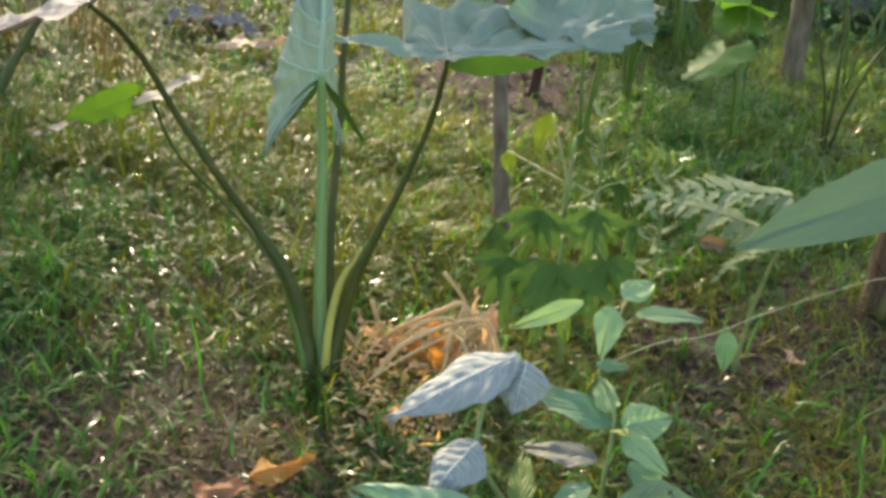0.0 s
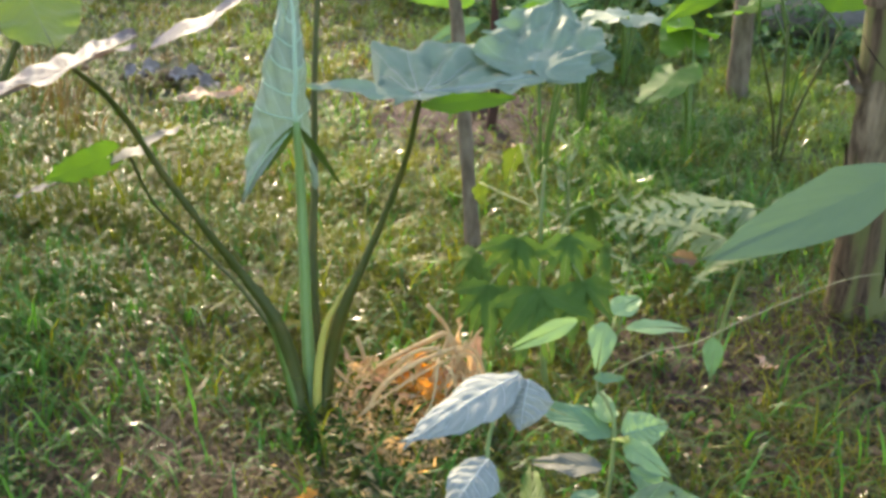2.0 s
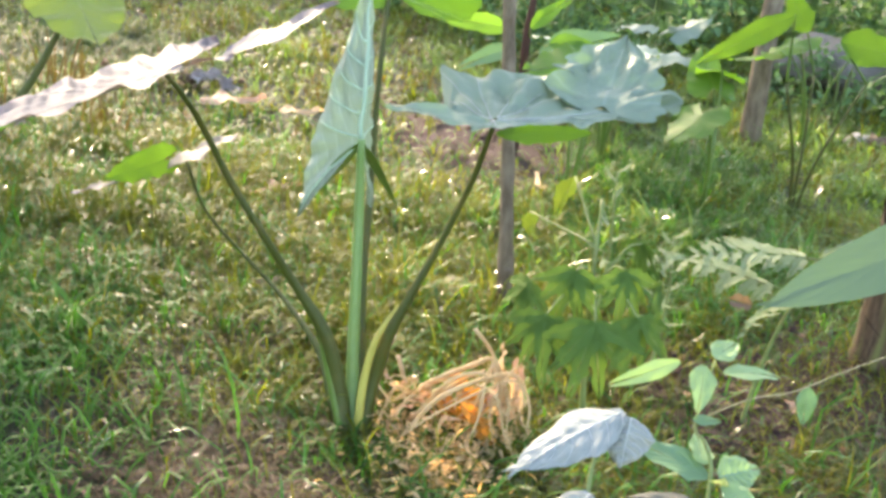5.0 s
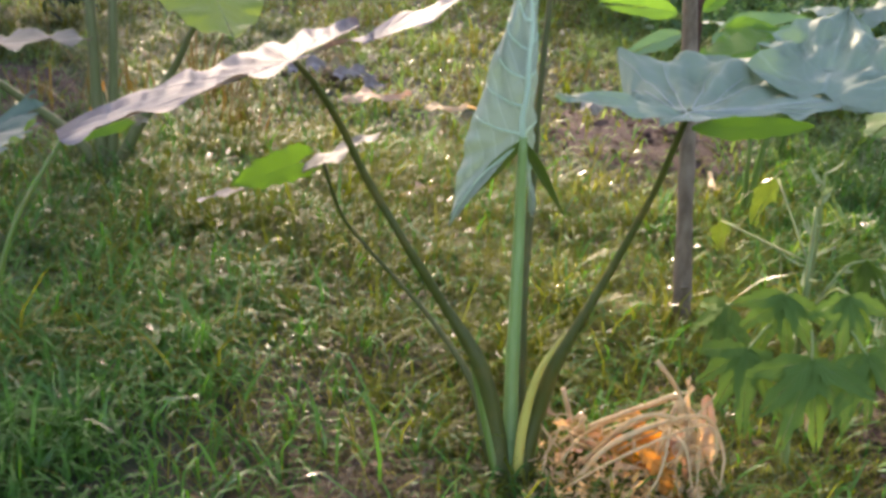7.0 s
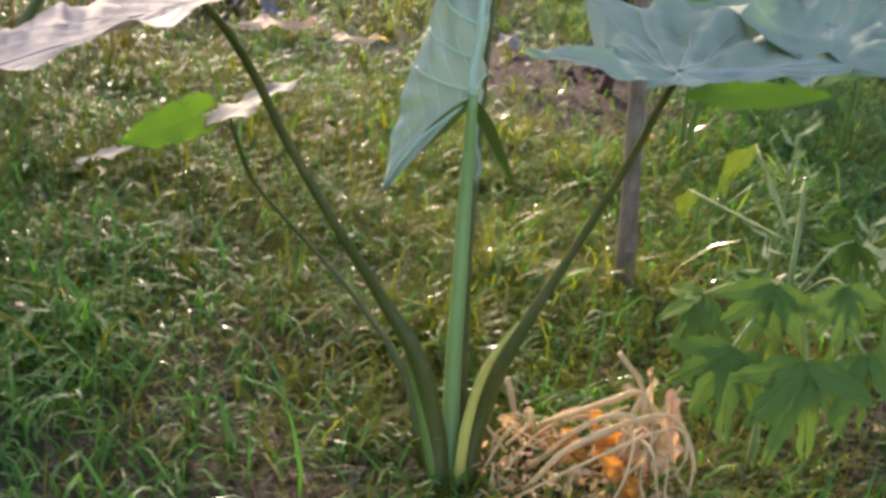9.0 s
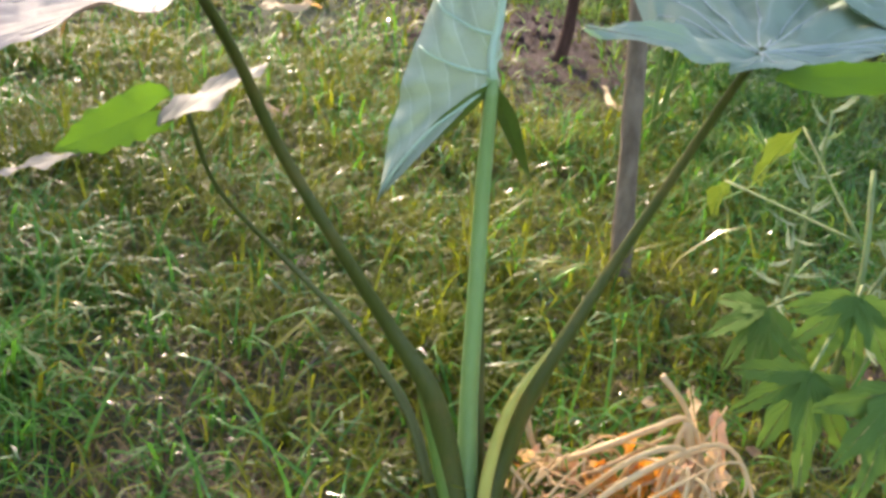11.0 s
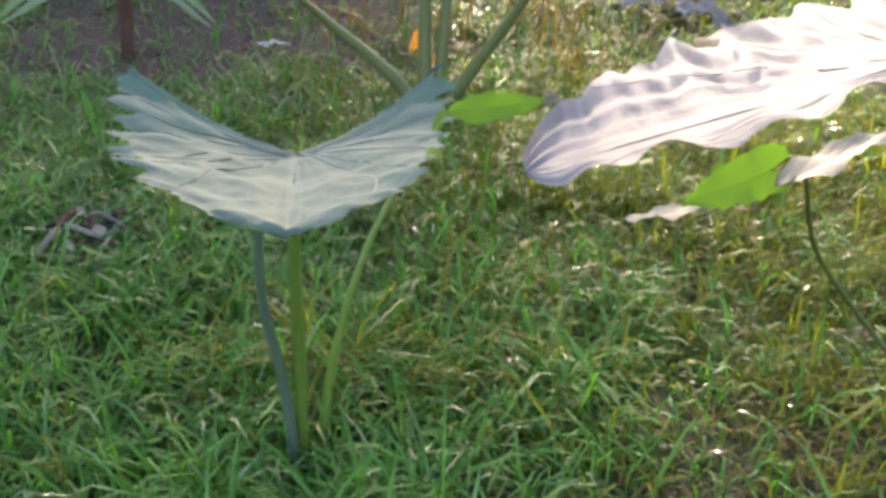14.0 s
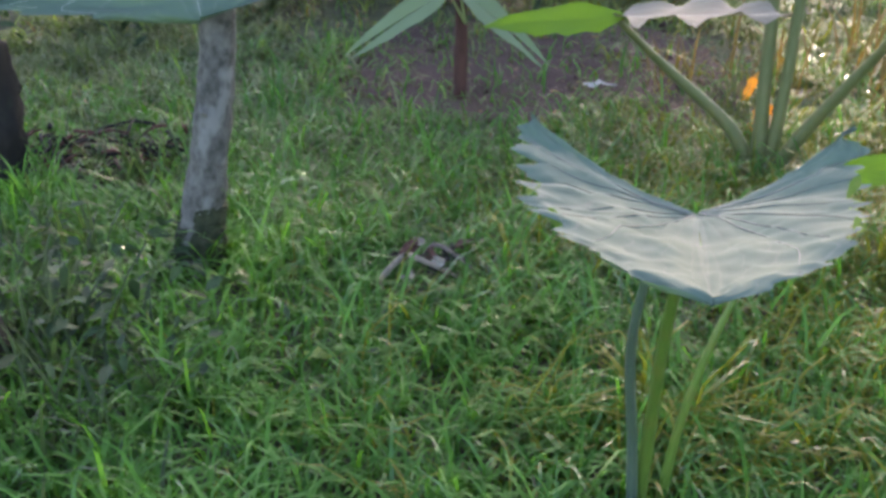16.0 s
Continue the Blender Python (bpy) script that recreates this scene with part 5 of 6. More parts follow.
def dead_weed_heap():
    """A low brown pile of rotting weeds and stems."""
    p = thing("dead_weeds", "low dark brown pile of rotting weeds and stems", "heap", (-3.58, 2.70, 0))
    rng = random.Random(31)
    for k in range(90):
        q = rng.random()
        c = Vector((-3.80 + 0.42 * q + rng.gauss(0, 0.05), 2.56 + 0.28 * q + rng.gauss(0, 0.06), rng.uniform(0.0, 0.11)))
        way = Vector((rng.uniform(-1, 1), rng.uniform(-1, 1), rng.uniform(-0.4, 0.3))).normalized() * rng.uniform(0.06, 0.16)
        add_stalk(p, [tuple(c), tuple(c + way * 0.5 + Vector((0, 0, 0.012))), tuple(c + way)], (0.006, 0.006, 0.002), M_BARK_RED if k % 3 == 0 else M_BARK_SHADE, name="dead_stem", sides=5, rough=0.3, seed=k, steps=4)


dark_stump()
dark_weeds()
dead_weed_heap()


# ---- plants along the right side ----
def right_plant():
    p = thing("broad_leaved_plant", "dark-stemmed plant with one upright yellow-green leaf and one oval leaf", "plant", (1.19, 2.12, 0))
    add_stalk(p, [(1.19, 2.12, -0.02), (1.20, 2.16, 0.16), (1.235, 2.27, 0.36), (1.27, 2.38, 0.50)], (0.017, 0.014, 0.011, 0.009), M_SCAR, "dark brown stem", name="stem")
    blade = Blade((1.283, 2.40, 0.49), (1.34, 2.47, 1.12), (0.95, -0.2, 0), 0.17, lobe=0.0, fold=(6, 10), wave=0.10, waves=2.5, droop=0.02, scallop=0.05, scallops=20, power=2.0, seed=3, bays=(0.07, 9.0), pleat=(0.02, 9))
    add_blade(p, blade, M_YELLOW, "large upright yellow-green leaf glowing in the light", veins=M_YELLOW, rows=30, cols=8, radius=0.003)
    add_stalk(p, [(1.22, 2.23, 0.30), (1.16, 2.24, 0.45), (1.07, 2.23, 0.60), (1.0, 2.20, 0.62)], (0.006, 0.005, 0.004, 0.004), M_STALK_DARK, name="leaf_stalk", sides=7)
    blade = Blade((1.0, 2.20, 0.625), (0.49, 2.015, 0.468), (-0.1, 0.5, 0.85), 0.08, fold=(8, 9), wave=0.04, waves=1.5, droop=-0.10, curl=0.0, scallop=0.012, power=2.3, seed=2)
    add_blade(p, blade, M_OVAL, "broad dark bluish-green oval leaf", rows=34, cols=9, lift=0.002, radius=0.0025)
    add_blade(p, Blade((0.50, 2.01, 0.485), (0.435, 1.985, 0.505), (0, 0.3, 1), 0.022, face=(0.1, -0.8, 0.5), fold=(25, 30), wave=0.3, waves=2, scallop=0.1, droop=0.1, seed=5), M_LITTER, "withered brown leaf tip", name="leaf_tip", rows=10, cols=5)


right_plant()


def feather_frond(p, base, tip, side, pairs, reach, seed):
    """A lobed feathery leaf: a rib with pairs of cut leaflets."""
    rng = random.Random(seed)
    b, t, s = Vector(base), Vector(tip), Vector(side).normalized()
    way = (t - b).normalized()
    add_stalk(p, [b, b.lerp(t, 0.5) + Vector((0, 0, 0.015)), t], (0.0028, 0.002, 0.001), M_TWIG, name="rib", sides=5)
    for k in range(pairs):
        q = 0.10 + 0.88 * k / pairs
        c = b.lerp(t, q) + Vector((0, 0, 0.015 * math.sin(q * 3.1)))
        ln = reach * (1 - 0.7 * q**1.6) * rng.uniform(0.8, 1.2)
        for sg in (-1, 1):
            lean = rng.uniform(0.45, 0.8)
            end = c + (s * sg * 0.85 + way * lean).normalized() * ln + Vector((0, 0, rng.uniform(-0.015, 0.012)))
            face = (rng.uniform(-0.3, 0.3), rng.uniform(-0.7, 0.0), 0.9)
            add_blade(p, Blade(c, end, way * sg, ln * 0.17, face=face, fold=(8, 8), wave=0.12, waves=2, droop=0.15, scallop=0.22, scallops=17, power=1.9, seed=seed + k), M_FERN, name="leaflet", rows=16, cols=4)
    add_blade(p, Blade(t - way * 0.01, t + way * reach * 0.4, s, reach * 0.07, face=(0, -0.5, 0.8), scallop=0.3, scallops=15, seed=seed), M_FERN, name="leaflet", rows=12, cols=4)


def feathery_weed():
    p = thing("feathery_weed", "pale feathery-leaved weed with cut leaflets", "plant", (0.66, 2.32, 0))
    add_stalk(p, [(0.66, 2.32, -0.02), (0.67, 2.28, 0.25), (0.70, 2.2, 0.53)], (0.006, 0.005, 0.003), M_TWIG, name="stem", sides=7)
    feather_frond(p, (0.70, 2.2, 0.53), (0.36, 2.11, 0.54), (0.15, 0.95, 0.12), 9, 0.105, 3)
    feather_frond(p, (0.67, 2.26, 0.42), (0.34, 2.38, 0.43), (-0.15, 0.95, 0.12), 9, 0.10, 5)
    feather_frond(p, (0.68, 2.22, 0.44), (0.50, 2.02, 0.41), (0.9, 0.3, 0.3), 7, 0.07, 8)
    feather_frond(p, (0.70, 2.2, 0.53), (0.80, 2.18, 0.58), (0.3, 0.85, 0.35), 4, 0.06, 11)


feathery_weed()


def lobed_shrub():
    p = thing("lobed_leaf_shrub", "low dark green shrub with hand-shaped drooping leaves", "plant", (0.24, 2.26, 0))
    add_stalk(p, [(0.24, 2.26, -0.02), (0.21, 2.22, 0.2), (0.19, 2.2, 0.45), (0.2, 2.28, 0.6)], (0.009, 0.007, 0.005, 0.004), M_TWIG, name="stem", sides=7)
    rng = random.Random(4)
    for n, (c, out, size) in enumerate([((0.07, 2.05, 0.40), (-0.45, -0.8), 1.0), ((0.17, 2.0, 0.415), (0.05, -1), 1.1), ((0.27, 2.03, 0.42), (0.5, -0.8), 1.0), ((0.04, 2.16, 0.43), (-1, -0.35), 0.85), ((0.33, 2.14, 0.46), (1, -0.4), 0.9), ((0.13, 2.1, 0.49), (-0.3, -0.9), 0.9), ((0.24, 2.1, 0.50), (0.4, -0.9), 0.85), ((0.31, 2.28, 0.5), (0.9, 0.3), 0.8)]):
        c = Vector(c)
        add_stalk(p, [(0.195, 2.2, 0.40), tuple(c.lerp(Vector((0.195, 2.2, 0.40)), 0.4) + Vector((0, 0, 0.03))), tuple(c)], (0.0035, 0.003, 0.0025), M_TWIG, name="leaf_stalk", sides=5)
        yaw = math.atan2(out[1], out[0])
        ahead, side = Vector((math.cos(yaw), math.sin(yaw), 0)), Vector((-math.sin(yaw), math.cos(yaw), 0))
        down = (ahead * 0.28 + Vector((0, 0, -1))).normalized()
        for k, a in enumerate((-1.2, -0.7, -0.25, 0.2, 0.65, 1.15)):
            ln = size * 0.165 * (1 - 0.35 * abs(a) / 1.4) * rng.uniform(0.9, 1.1)
            way = (down * math.cos(a) + side * math.sin(a) + ahead * 0.15 * rng.uniform(-1, 1)).normalized()
            add_blade(p, Blade(c, c + way * ln, side, 0.021 * size, face=ahead + Vector((0, 0, 0.5)), fold=(8, 8), wave=0.08, waves=2, droop=0.1, scallop=0.17, scallops=19, power=2.2, seed=n * 7 + k), M_CASSAVA, name="leaf_lobe", rows=14, cols=4)
    add_stalk(p, [(0.215, 2.09, 0.22), (0.205, 2.1, 0.30), (0.19, 2.1, 0.36)], (0.006, 0.005, 0.003), M_DRY_STALK, "dry brown shoot", name="dry_shoot", sides=6, rough=0.2)
    for j, t, w in (((0.155, 2.44, 0.60), (0.13, 2.52, 0.475), 0.036), ((0.06, 2.46, 0.49), (0.075, 2.52, 0.405), 0.026)):
        add_blade(p, Blade(j, t, (0.9, 0.2, 0.2), w, fold=(18, 18), wave=0.15, waves=2, scallop=0.06, seed=6), M_DULL, "yellow-green leaf", name="leaf", rows=16, cols=5)
        add_stalk(p, [(0.195, 2.24, 0.5), j], (0.003, 0.0025), M_TWIG, name="leaf_stalk", sides=5)


lobed_shrub()


def rosette_weed(x, y, z, seed, label):
    rng = random.Random(seed)
    p = thing("weed", label, "plant", (x, y, 0), "tall weeds")
    add_stalk(p, [(x, y, -0.02), (x + 0.015, y, z * 0.5), (x, y, z)], (0.006, 0.005, 0.003), M_TWIG, name="stem", sides=6)
    for k in range(16):
        q = 1 - k / 22
        a = k * 2.4
        c = Vector((x, y, z * q))
        ln = 0.055 + 0.05 * (1 - q)
        end = c + Vector((math.cos(a), math.sin(a), 0.55 - k * 0.05)).normalized() * ln
        add_blade(p, Blade(c, end, (-math.sin(a), math.cos(a), 0), 0.009, fold=(15, 15), droop=0.3, seed=k, scallop=0.1), M_FERN, name="leaf", rows=9, cols=3)


rosette_weed(0.30, 2.64, 0.56, 3, "pale narrow-leaved weed with a rosette of leaves at its top")
rosette_weed(0.46, 2.55, 0.42, 5, "pale narrow-leaved weed beside the young tree")


# ---- shrub close to the camera ----
def near_shrub():
    p = thing("shrub", "light green leafy shrub with a few silvery grey leaves", "plant", (0.15, 1.24, 0))
    add_stalk(p, [(0.15, 1.24, -0.02), (0.165, 1.17, 0.3), (0.172, 1.13, 0.44), (0.189, 1.188, 0.579), (0.18, 1.215, 0.62), (0.168, 1.237, 0.637), (0.197, 1.295, 0.709)], (0.005, 0.0042, 0.0034, 0.003, 0.0026, 0.002, 0.0014), M_TWIG, name="stem", sides=7)
    add_stalk(p, [(0.16, 1.2, 0.2), (0.09, 1.16, 0.42), (0.02, 1.15, 0.55), (0.03, 1.2, 0.63)], (0.006, 0.005, 0.004, 0.0025), M_TWIG, name="stem", sides=7)
    add_stalk(p, [(0.175, 1.26, 0.628), (0.235, 1.235, 0.684), (0.296, 1.247, 0.694), (0.363, 1.261, 0.723), (0.438, 1.276, 0.752), (0.506, 1.289, 0.774), (0.561, 1.3, 0.779)], (0.0010, 0.0008, 0.0007, 0.0006, 0.0005), M_PALE_TWIG, "thin bare pale twig", name="twig", sides=6)
    up = (0.25, 0.55, 0.8)
    leaves = [  # base, tip, right-hand side, half width, material
        ((0.139, 1.269, 0.716), (0.047, 1.29, 0.653), (0.3, -0.8, 0.5), 0.0125, M_SHRUB_LIGHT),
        ((0.192, 1.288, 0.716), (0.238, 1.331, 0.729), (0.6, -0.5, 0.5), 0.018, M_SHRUB_LIGHT),
        ((0.179, 1.285, 0.704), (0.167, 1.224, 0.668), (0.9, 0.1, 0.1), 0.019, M_SHRUB_LIGHT),
        ((0.216, 1.303, 0.685), (0.328, 1.354, 0.674), (0.3, -0.7, 0.4), 0.014, M_SHRUB_LIGHT),
        ((0.162, 1.232, 0.645), (0.21, 1.247, 0.643), (0.1, -0.8, 0.5), 0.009, M_SHRUB),
        ((0.185, 1.19, 0.582), (0.076, 1.227, 0.623), (-0.5, -0.75, 0.3), 0.023, M_SHRUB),
        ((0.177, 1.201, 0.596), (0.183, 1.258, 0.618), (0.9, 0.2, 0.2), 0.018, M_SHRUB_LIGHT),
        ((0.2, 1.189, 0.584), (0.273, 1.225, 0.587), (0.4, -0.7, 0.4), 0.026, M_SHRUB_LIGHT),
        ((0.198, 1.167, 0.585), (0.253, 1.122, 0.572), (-0.5, -0.6, 0.3), 0.018, M_SHRUB_LIGHT),
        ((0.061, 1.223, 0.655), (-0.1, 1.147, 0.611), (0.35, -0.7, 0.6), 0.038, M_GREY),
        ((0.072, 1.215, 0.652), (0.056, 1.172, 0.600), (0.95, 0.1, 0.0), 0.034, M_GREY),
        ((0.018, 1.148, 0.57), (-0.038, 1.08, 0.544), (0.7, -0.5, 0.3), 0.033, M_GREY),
        # these two lie flat to the light; their paler colour holds its brightness
        ((0.04, 1.02, 0.505), (-0.128, 1.06, 0.56), (-0.1, -0.85, 0.2), 0.046, M_SHRUB_TOPLIT),
        ((-0.03, 1.0, 0.475), (-0.142, 1.035, 0.505), (0.0, -0.9, 0.1), 0.036, M_SHRUB_TOPLIT),
        ((0.07, 1.09, 0.49), (0.13, 1.03, 0.50), (0.6, 0.5, 0.1), 0.028, M_SHRUB),
        ((0.13, 1.03, 0.475), (0.035, 1.0, 0.495), (0.2, -0.9, 0.2), 0.026, M_SHRUB),
        ((0.194, 1.105, 0.531), (0.339, 1.06, 0.518), (0.25, 0.85, 0.1), 0.040, M_OVAL),
        ((0.076, 1.101, 0.507), (0.078, 1.181, 0.55), (0.95, 0, 0), 0.016, M_DULL),
        ((0.169, 1.152, 0.556), (0.075, 1.182, 0.553), (0.3, 0.85, 0.2), 0.017, M_TAUPE),
        ((0.16, 1.12, 0.54), (0.10, 1.10, 0.505), (0.2, -0.8, 0.3), 0.018, M_SHRUB),
        ((0.21, 1.16, 0.55), (0.28, 1.13, 0.50), (0.4, 0.8, 0.1), 0.024, M_SHRUB),
        ((0.19, 1.18, 0.585), (0.20, 1.155, 0.60), (0.9, 0.2, 0.1), 0.011, M_YELLOW),
        ((0.033, 1.148, 0.555), (0.022, 1.125, 0.54), (0.9, 0.0, 0.1), 0.009, M_YELLOW),
        ((0.334, 1.284, 0.684), (0.333, 1.268, 0.628), (0.95, 0.0, 0.1), 0.0135, M_SHRUB),
        ((0.17, 1.14, 0.46), (0.25, 1.05, 0.43), (0.7, 0.6, 0.1), 0.028, M_SHRUB),
        ((0.13, 1.16, 0.40), (0.02, 1.10, 0.41), (0.4, -0.8, 0.1), 0.03, M_SHRUB),
        ((0.16, 1.18, 0.36), (0.26, 1.2, 0.38), (-0.1, 0.9, 0.1), 0.03, M_SHRUB),
    ]
    rng = random.Random(5)
    for n, (b, t, s, w, m) in enumerate(leaves):
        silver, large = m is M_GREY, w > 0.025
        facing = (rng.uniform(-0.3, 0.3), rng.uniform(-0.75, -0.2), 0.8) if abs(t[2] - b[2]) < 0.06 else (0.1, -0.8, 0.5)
        facing = (0.05, -0.4, 0.9) if silver else (0.1, -0.85, 0.5) if w == 0.040 else (-0.1, -0.45, 0.9) if m is M_SHRUB_TOPLIT else facing
        eaten = ((0.42, 0.35, 1, 0.055), (0.55, 0.55, 1, 0.03), (0.66, 0.3, -1, 0.05), (0.36, 0.75, -1, 0.03)) if w == 0.040 else ((0.3, 0.8, -1, 0.05),) if m is M_SHRUB_TOPLIT else ()
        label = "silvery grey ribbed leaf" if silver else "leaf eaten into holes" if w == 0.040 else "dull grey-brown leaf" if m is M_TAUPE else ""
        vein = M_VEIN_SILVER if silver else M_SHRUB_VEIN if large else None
        blade = Blade(b, t, s, w * 1.2, face=facing, fold=(6, 6) if not silver else (-4, -24), wave=0.07, waves=2.2, droop=0.16, scallop=0.02, power=2.3 if silver else 1.9, seed=n, pleat=(0.0, 5) if large else (0.05, 5), crumple=0.05, quilt=0.11 if m is M_SHRUB_TOPLIT else 0.07 if large else 0.0, holes=eaten)
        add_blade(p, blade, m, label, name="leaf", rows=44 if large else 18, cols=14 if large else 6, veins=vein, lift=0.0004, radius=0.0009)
    add_stalk(p, [(0.322, 1.262, 0.702), (0.331, 1.275, 0.694), (0.334, 1.284, 0.684)], (0.0009, 0.0008, 0.0008), M_TWIG, name="leaf_stalk", sides=5)


near_shrub()


# ---- litter on the ground ----
def dead_heap():
    p = thing("dead_leaf_heap", "heap of withered pale orange leaves and bent stalks", "dead leaves", (-0.05, 2.27, 0))
    rng = random.Random(12)
    bends = [[(-0.22, 2.26, 0.04), (-0.15, 2.2, 0.13), (-0.06, 2.2, 0.18), (-0.012, 2.2, 0.198), (0.03, 2.19, 0.12), (0.075, 2.18, 0.035)], [(-0.012, 2.2, 0.196), (0.015, 2.18, 0.10), (0.04, 2.14, 0.0)], [(-0.065, 2.21, 0.272), (-0.03, 2.2, 0.235), (-0.006, 2.2, 0.195)], [(-0.012, 2.2, 0.19), (-0.04, 2.17, 0.11), (-0.065, 2.13, 0.01)], [(0.025, 2.19, 0.13), (0.0, 2.16, 0.09), (-0.035, 2.13, 0.04)], [(-0.18, 2.22, 0.04), (-0.11, 2.19, 0.12), (-0.03, 2.2, 0.17)], [(-0.15, 2.22, 0.02), (-0.05, 2.18, 0.09), (0.02, 2.2, 0.15), (0.07, 2.25, 0.19)], [(-0.1, 2.16, 0.0), (-0.03, 2.16, 0.08), (0.02, 2.19, 0.14)], [(-0.2, 2.25, 0.03), (-0.08, 2.30, 0.07), (0.06, 2.30, 0.05)], [(0.02, 2.2, 0.15), (0.035, 2.17, 0.07), (0.06, 2.12, 0.01)], [(-0.24, 2.33, 0.12), (-0.2, 2.3, 0.03), (-0.12, 2.24, 0.02)]]
    for k, line in enumerate(bends):
        add_stalk(p, line, (0.0085, 0.0075, 0.005) if k < 2 else (0.0055, 0.005, 0.003), M_DRY_STALK, name="dry_stalk", sides=7, flat=0.6, rough=0.3, seed=k)
    specs = [((-0.12, 2.22, 0.10), (-0.06, 2.16, 0.03), 0.045), ((-0.03, 2.2, 0.12), (-0.08, 2.15, 0.01), 0.05), ((0.02, 2.2, 0.155), (0.0, 2.27, 0.21), 0.02), ((0.02, 2.2, 0.15), (-0.03, 2.14, 0.06), 0.03), ((0.04, 2.2, 0.13), (0.07, 2.14, 0.02), 0.03), ((-0.2, 2.28, 0.05), (-0.1, 2.2, 0.03), 0.04), ((0.03, 2.2, 0.16), (0.05, 2.15, 0.03), 0.035), ((0.0, 2.21, 0.155), (0.015, 2.13, 0.02), 0.03), ((-0.1, 2.24, 0.13), (-0.04, 2.17, 0.05), 0.04), ((0.05, 2.24, 0.19), (0.06, 2.17, 0.07), 0.018)]
    for _ in range(36):
        a = Vector((rng.uniform(-0.27, 0.05), rng.uniform(2.06, 2.34), rng.uniform(0.02, 0.09)))
        specs.append((a, a + Vector((rng.uniform(-1, 1), rng.uniform(-1, 1), rng.uniform(-0.3, 0.6))) * rng.uniform(0.03, 0.07), rng.uniform(0.006, 0.02)))
    # thin curled fibres that stand out of the heap
    for k in range(30):
        a = Vector((rng.uniform(-0.28, -0.10) if k % 3 else rng.uniform(-0.10, 0.05), rng.uniform(2.12, 2.26), rng.uniform(0.02, 0.09)))
        way = Vector((rng.uniform(-1, 1), rng.uniform(-1, 0.6), rng.uniform(0.1, 1.1))).normalized() * rng.uniform(0.05, 0.11)
        bow = Vector((rng.uniform(-1, 1), rng.uniform(-1, 1), 0.6)) * 0.02
        add_stalk(p, [a, a + way * 0.5 + bow, a + way, a + way * 1.2 - Vector((0, 0, 0.03))], (0.0032, 0.0026, 0.0018, 0.001), M_DRY_STALK, name="fibre", sides=5, flat=0.6, steps=4)
    # long pale strands that arch over the heap and hang down on its far end
    for k in range(8):
        foot = Vector((rng.uniform(-0.26, -0.08), rng.uniform(2.06, 2.24), rng.uniform(0.02, 0.07)))
        crest = Vector((rng.uniform(-0.05, 0.03), 2.12 + rng.uniform(-0.05, 0.05), 0.21 + rng.uniform(-0.06, 0.015)))
        mid = foot.lerp(crest, rng.uniform(0.35, 0.65)) + Vector((rng.uniform(-0.02, 0.02), rng.uniform(-0.03, 0.03), rng.uniform(0.0, 0.055)))
        end = crest + Vector((rng.uniform(-0.08, 0.06), rng.uniform(-0.08, 0.03), -rng.uniform(0.06, 0.2)))
        add_stalk(p, [foot, mid, crest, crest.lerp(end, 0.5) + Vector((rng.uniform(-0.025, 0.025), -0.01, 0.01)), end], (0.003, 0.0036, 0.0028, 0.0026, 0.0014) if k % 3 else (0.006, 0.0065, 0.005, 0.004, 0.002), M_DRY_STALK, name="strand", sides=6, flat=0.5, steps=5, rough=0.25, seed=k)
    for k in range(5):
        a = Vector((-0.085 + 0.012 * k, 2.10, 0.13 - 0.02 * k))
        add_blade(p, Blade(a, a + Vector((0.05, -0.02, -0.03 + 0.015 * (k % 3))), (0, 0.4, 1), 0.022, face=(0, -0.8, 0.5), fold=(30, 25), wave=0.25, waves=2, scallop=0.1, crumple=0.1, seed=k + 50), M_DRY_ORANGE, "bright orange withered leaf", name="withered_leaf", rows=14, cols=5)
    for k, (j, t, w) in enumerate(specs):
        add_blade(p, Blade(j, t, (rng.uniform(-1, 1), rng.uniform(-1, 1), 0.4), w, fold=(rng.uniform(20, 55), rng.uniform(10, 50)), wave=0.35, waves=1.7, droop=0.2, scallop=0.1, seed=k, twist=rng.uniform(-0.8, 0.8)), (M_DRY_ORANGE if k in (0, 1, 8, 12, 17, 23) else M_DRY_PINK if k % 2 else M_DRY), name="withered_leaf", rows=14, cols=5)


dead_heap()


def heap_crumbs():
    """Pale crumbs of dead leaf strewn in front of the heap."""
    rng = np.random.default_rng(19)
    c = np.stack([rng.normal(-0.12, 0.085, 800), rng.normal(2.03, 0.11, 800)], -1)
    c = np.c_[c, [ground_z(x, y) + 0.02 for x, y in c] + rng.uniform(0, 0.04, 800)]
    v, f, uv = scatter_leaves(rng, c, 0.030, slim=0.3, flat=0.6)
    tagged(new("leaf_crumbs", fast_mesh("leaf_crumbs", v, f, M_CRUMBS, uv)), "pale cream and pinkish crumbs of dead leaf strewn on the grass", "litter", kind="stuff")


heap_crumbs()


def dry_leaf(x, y, length, yaw, seed, material, label, z=0.015, fold=30, width=0.3):
    p = thing("fallen_leaf", label, "dry leaf", (x, y, 0), "fallen leaves")
    way = Vector((math.cos(yaw), math.sin(yaw), 0.12)) * length
    c = Vector((x, y, ground_z(x, y) + z)) - way * 0.5
    add_blade(p, Blade(c, c + way, (-math.sin(yaw), math.cos(yaw), 0.1), length * width, fold=(fold, fold * 0.7), wave=0.3, waves=1.6, droop=-0.1, scallop=0.06, seed=seed), material, name="leaf", rows=16, cols=6)


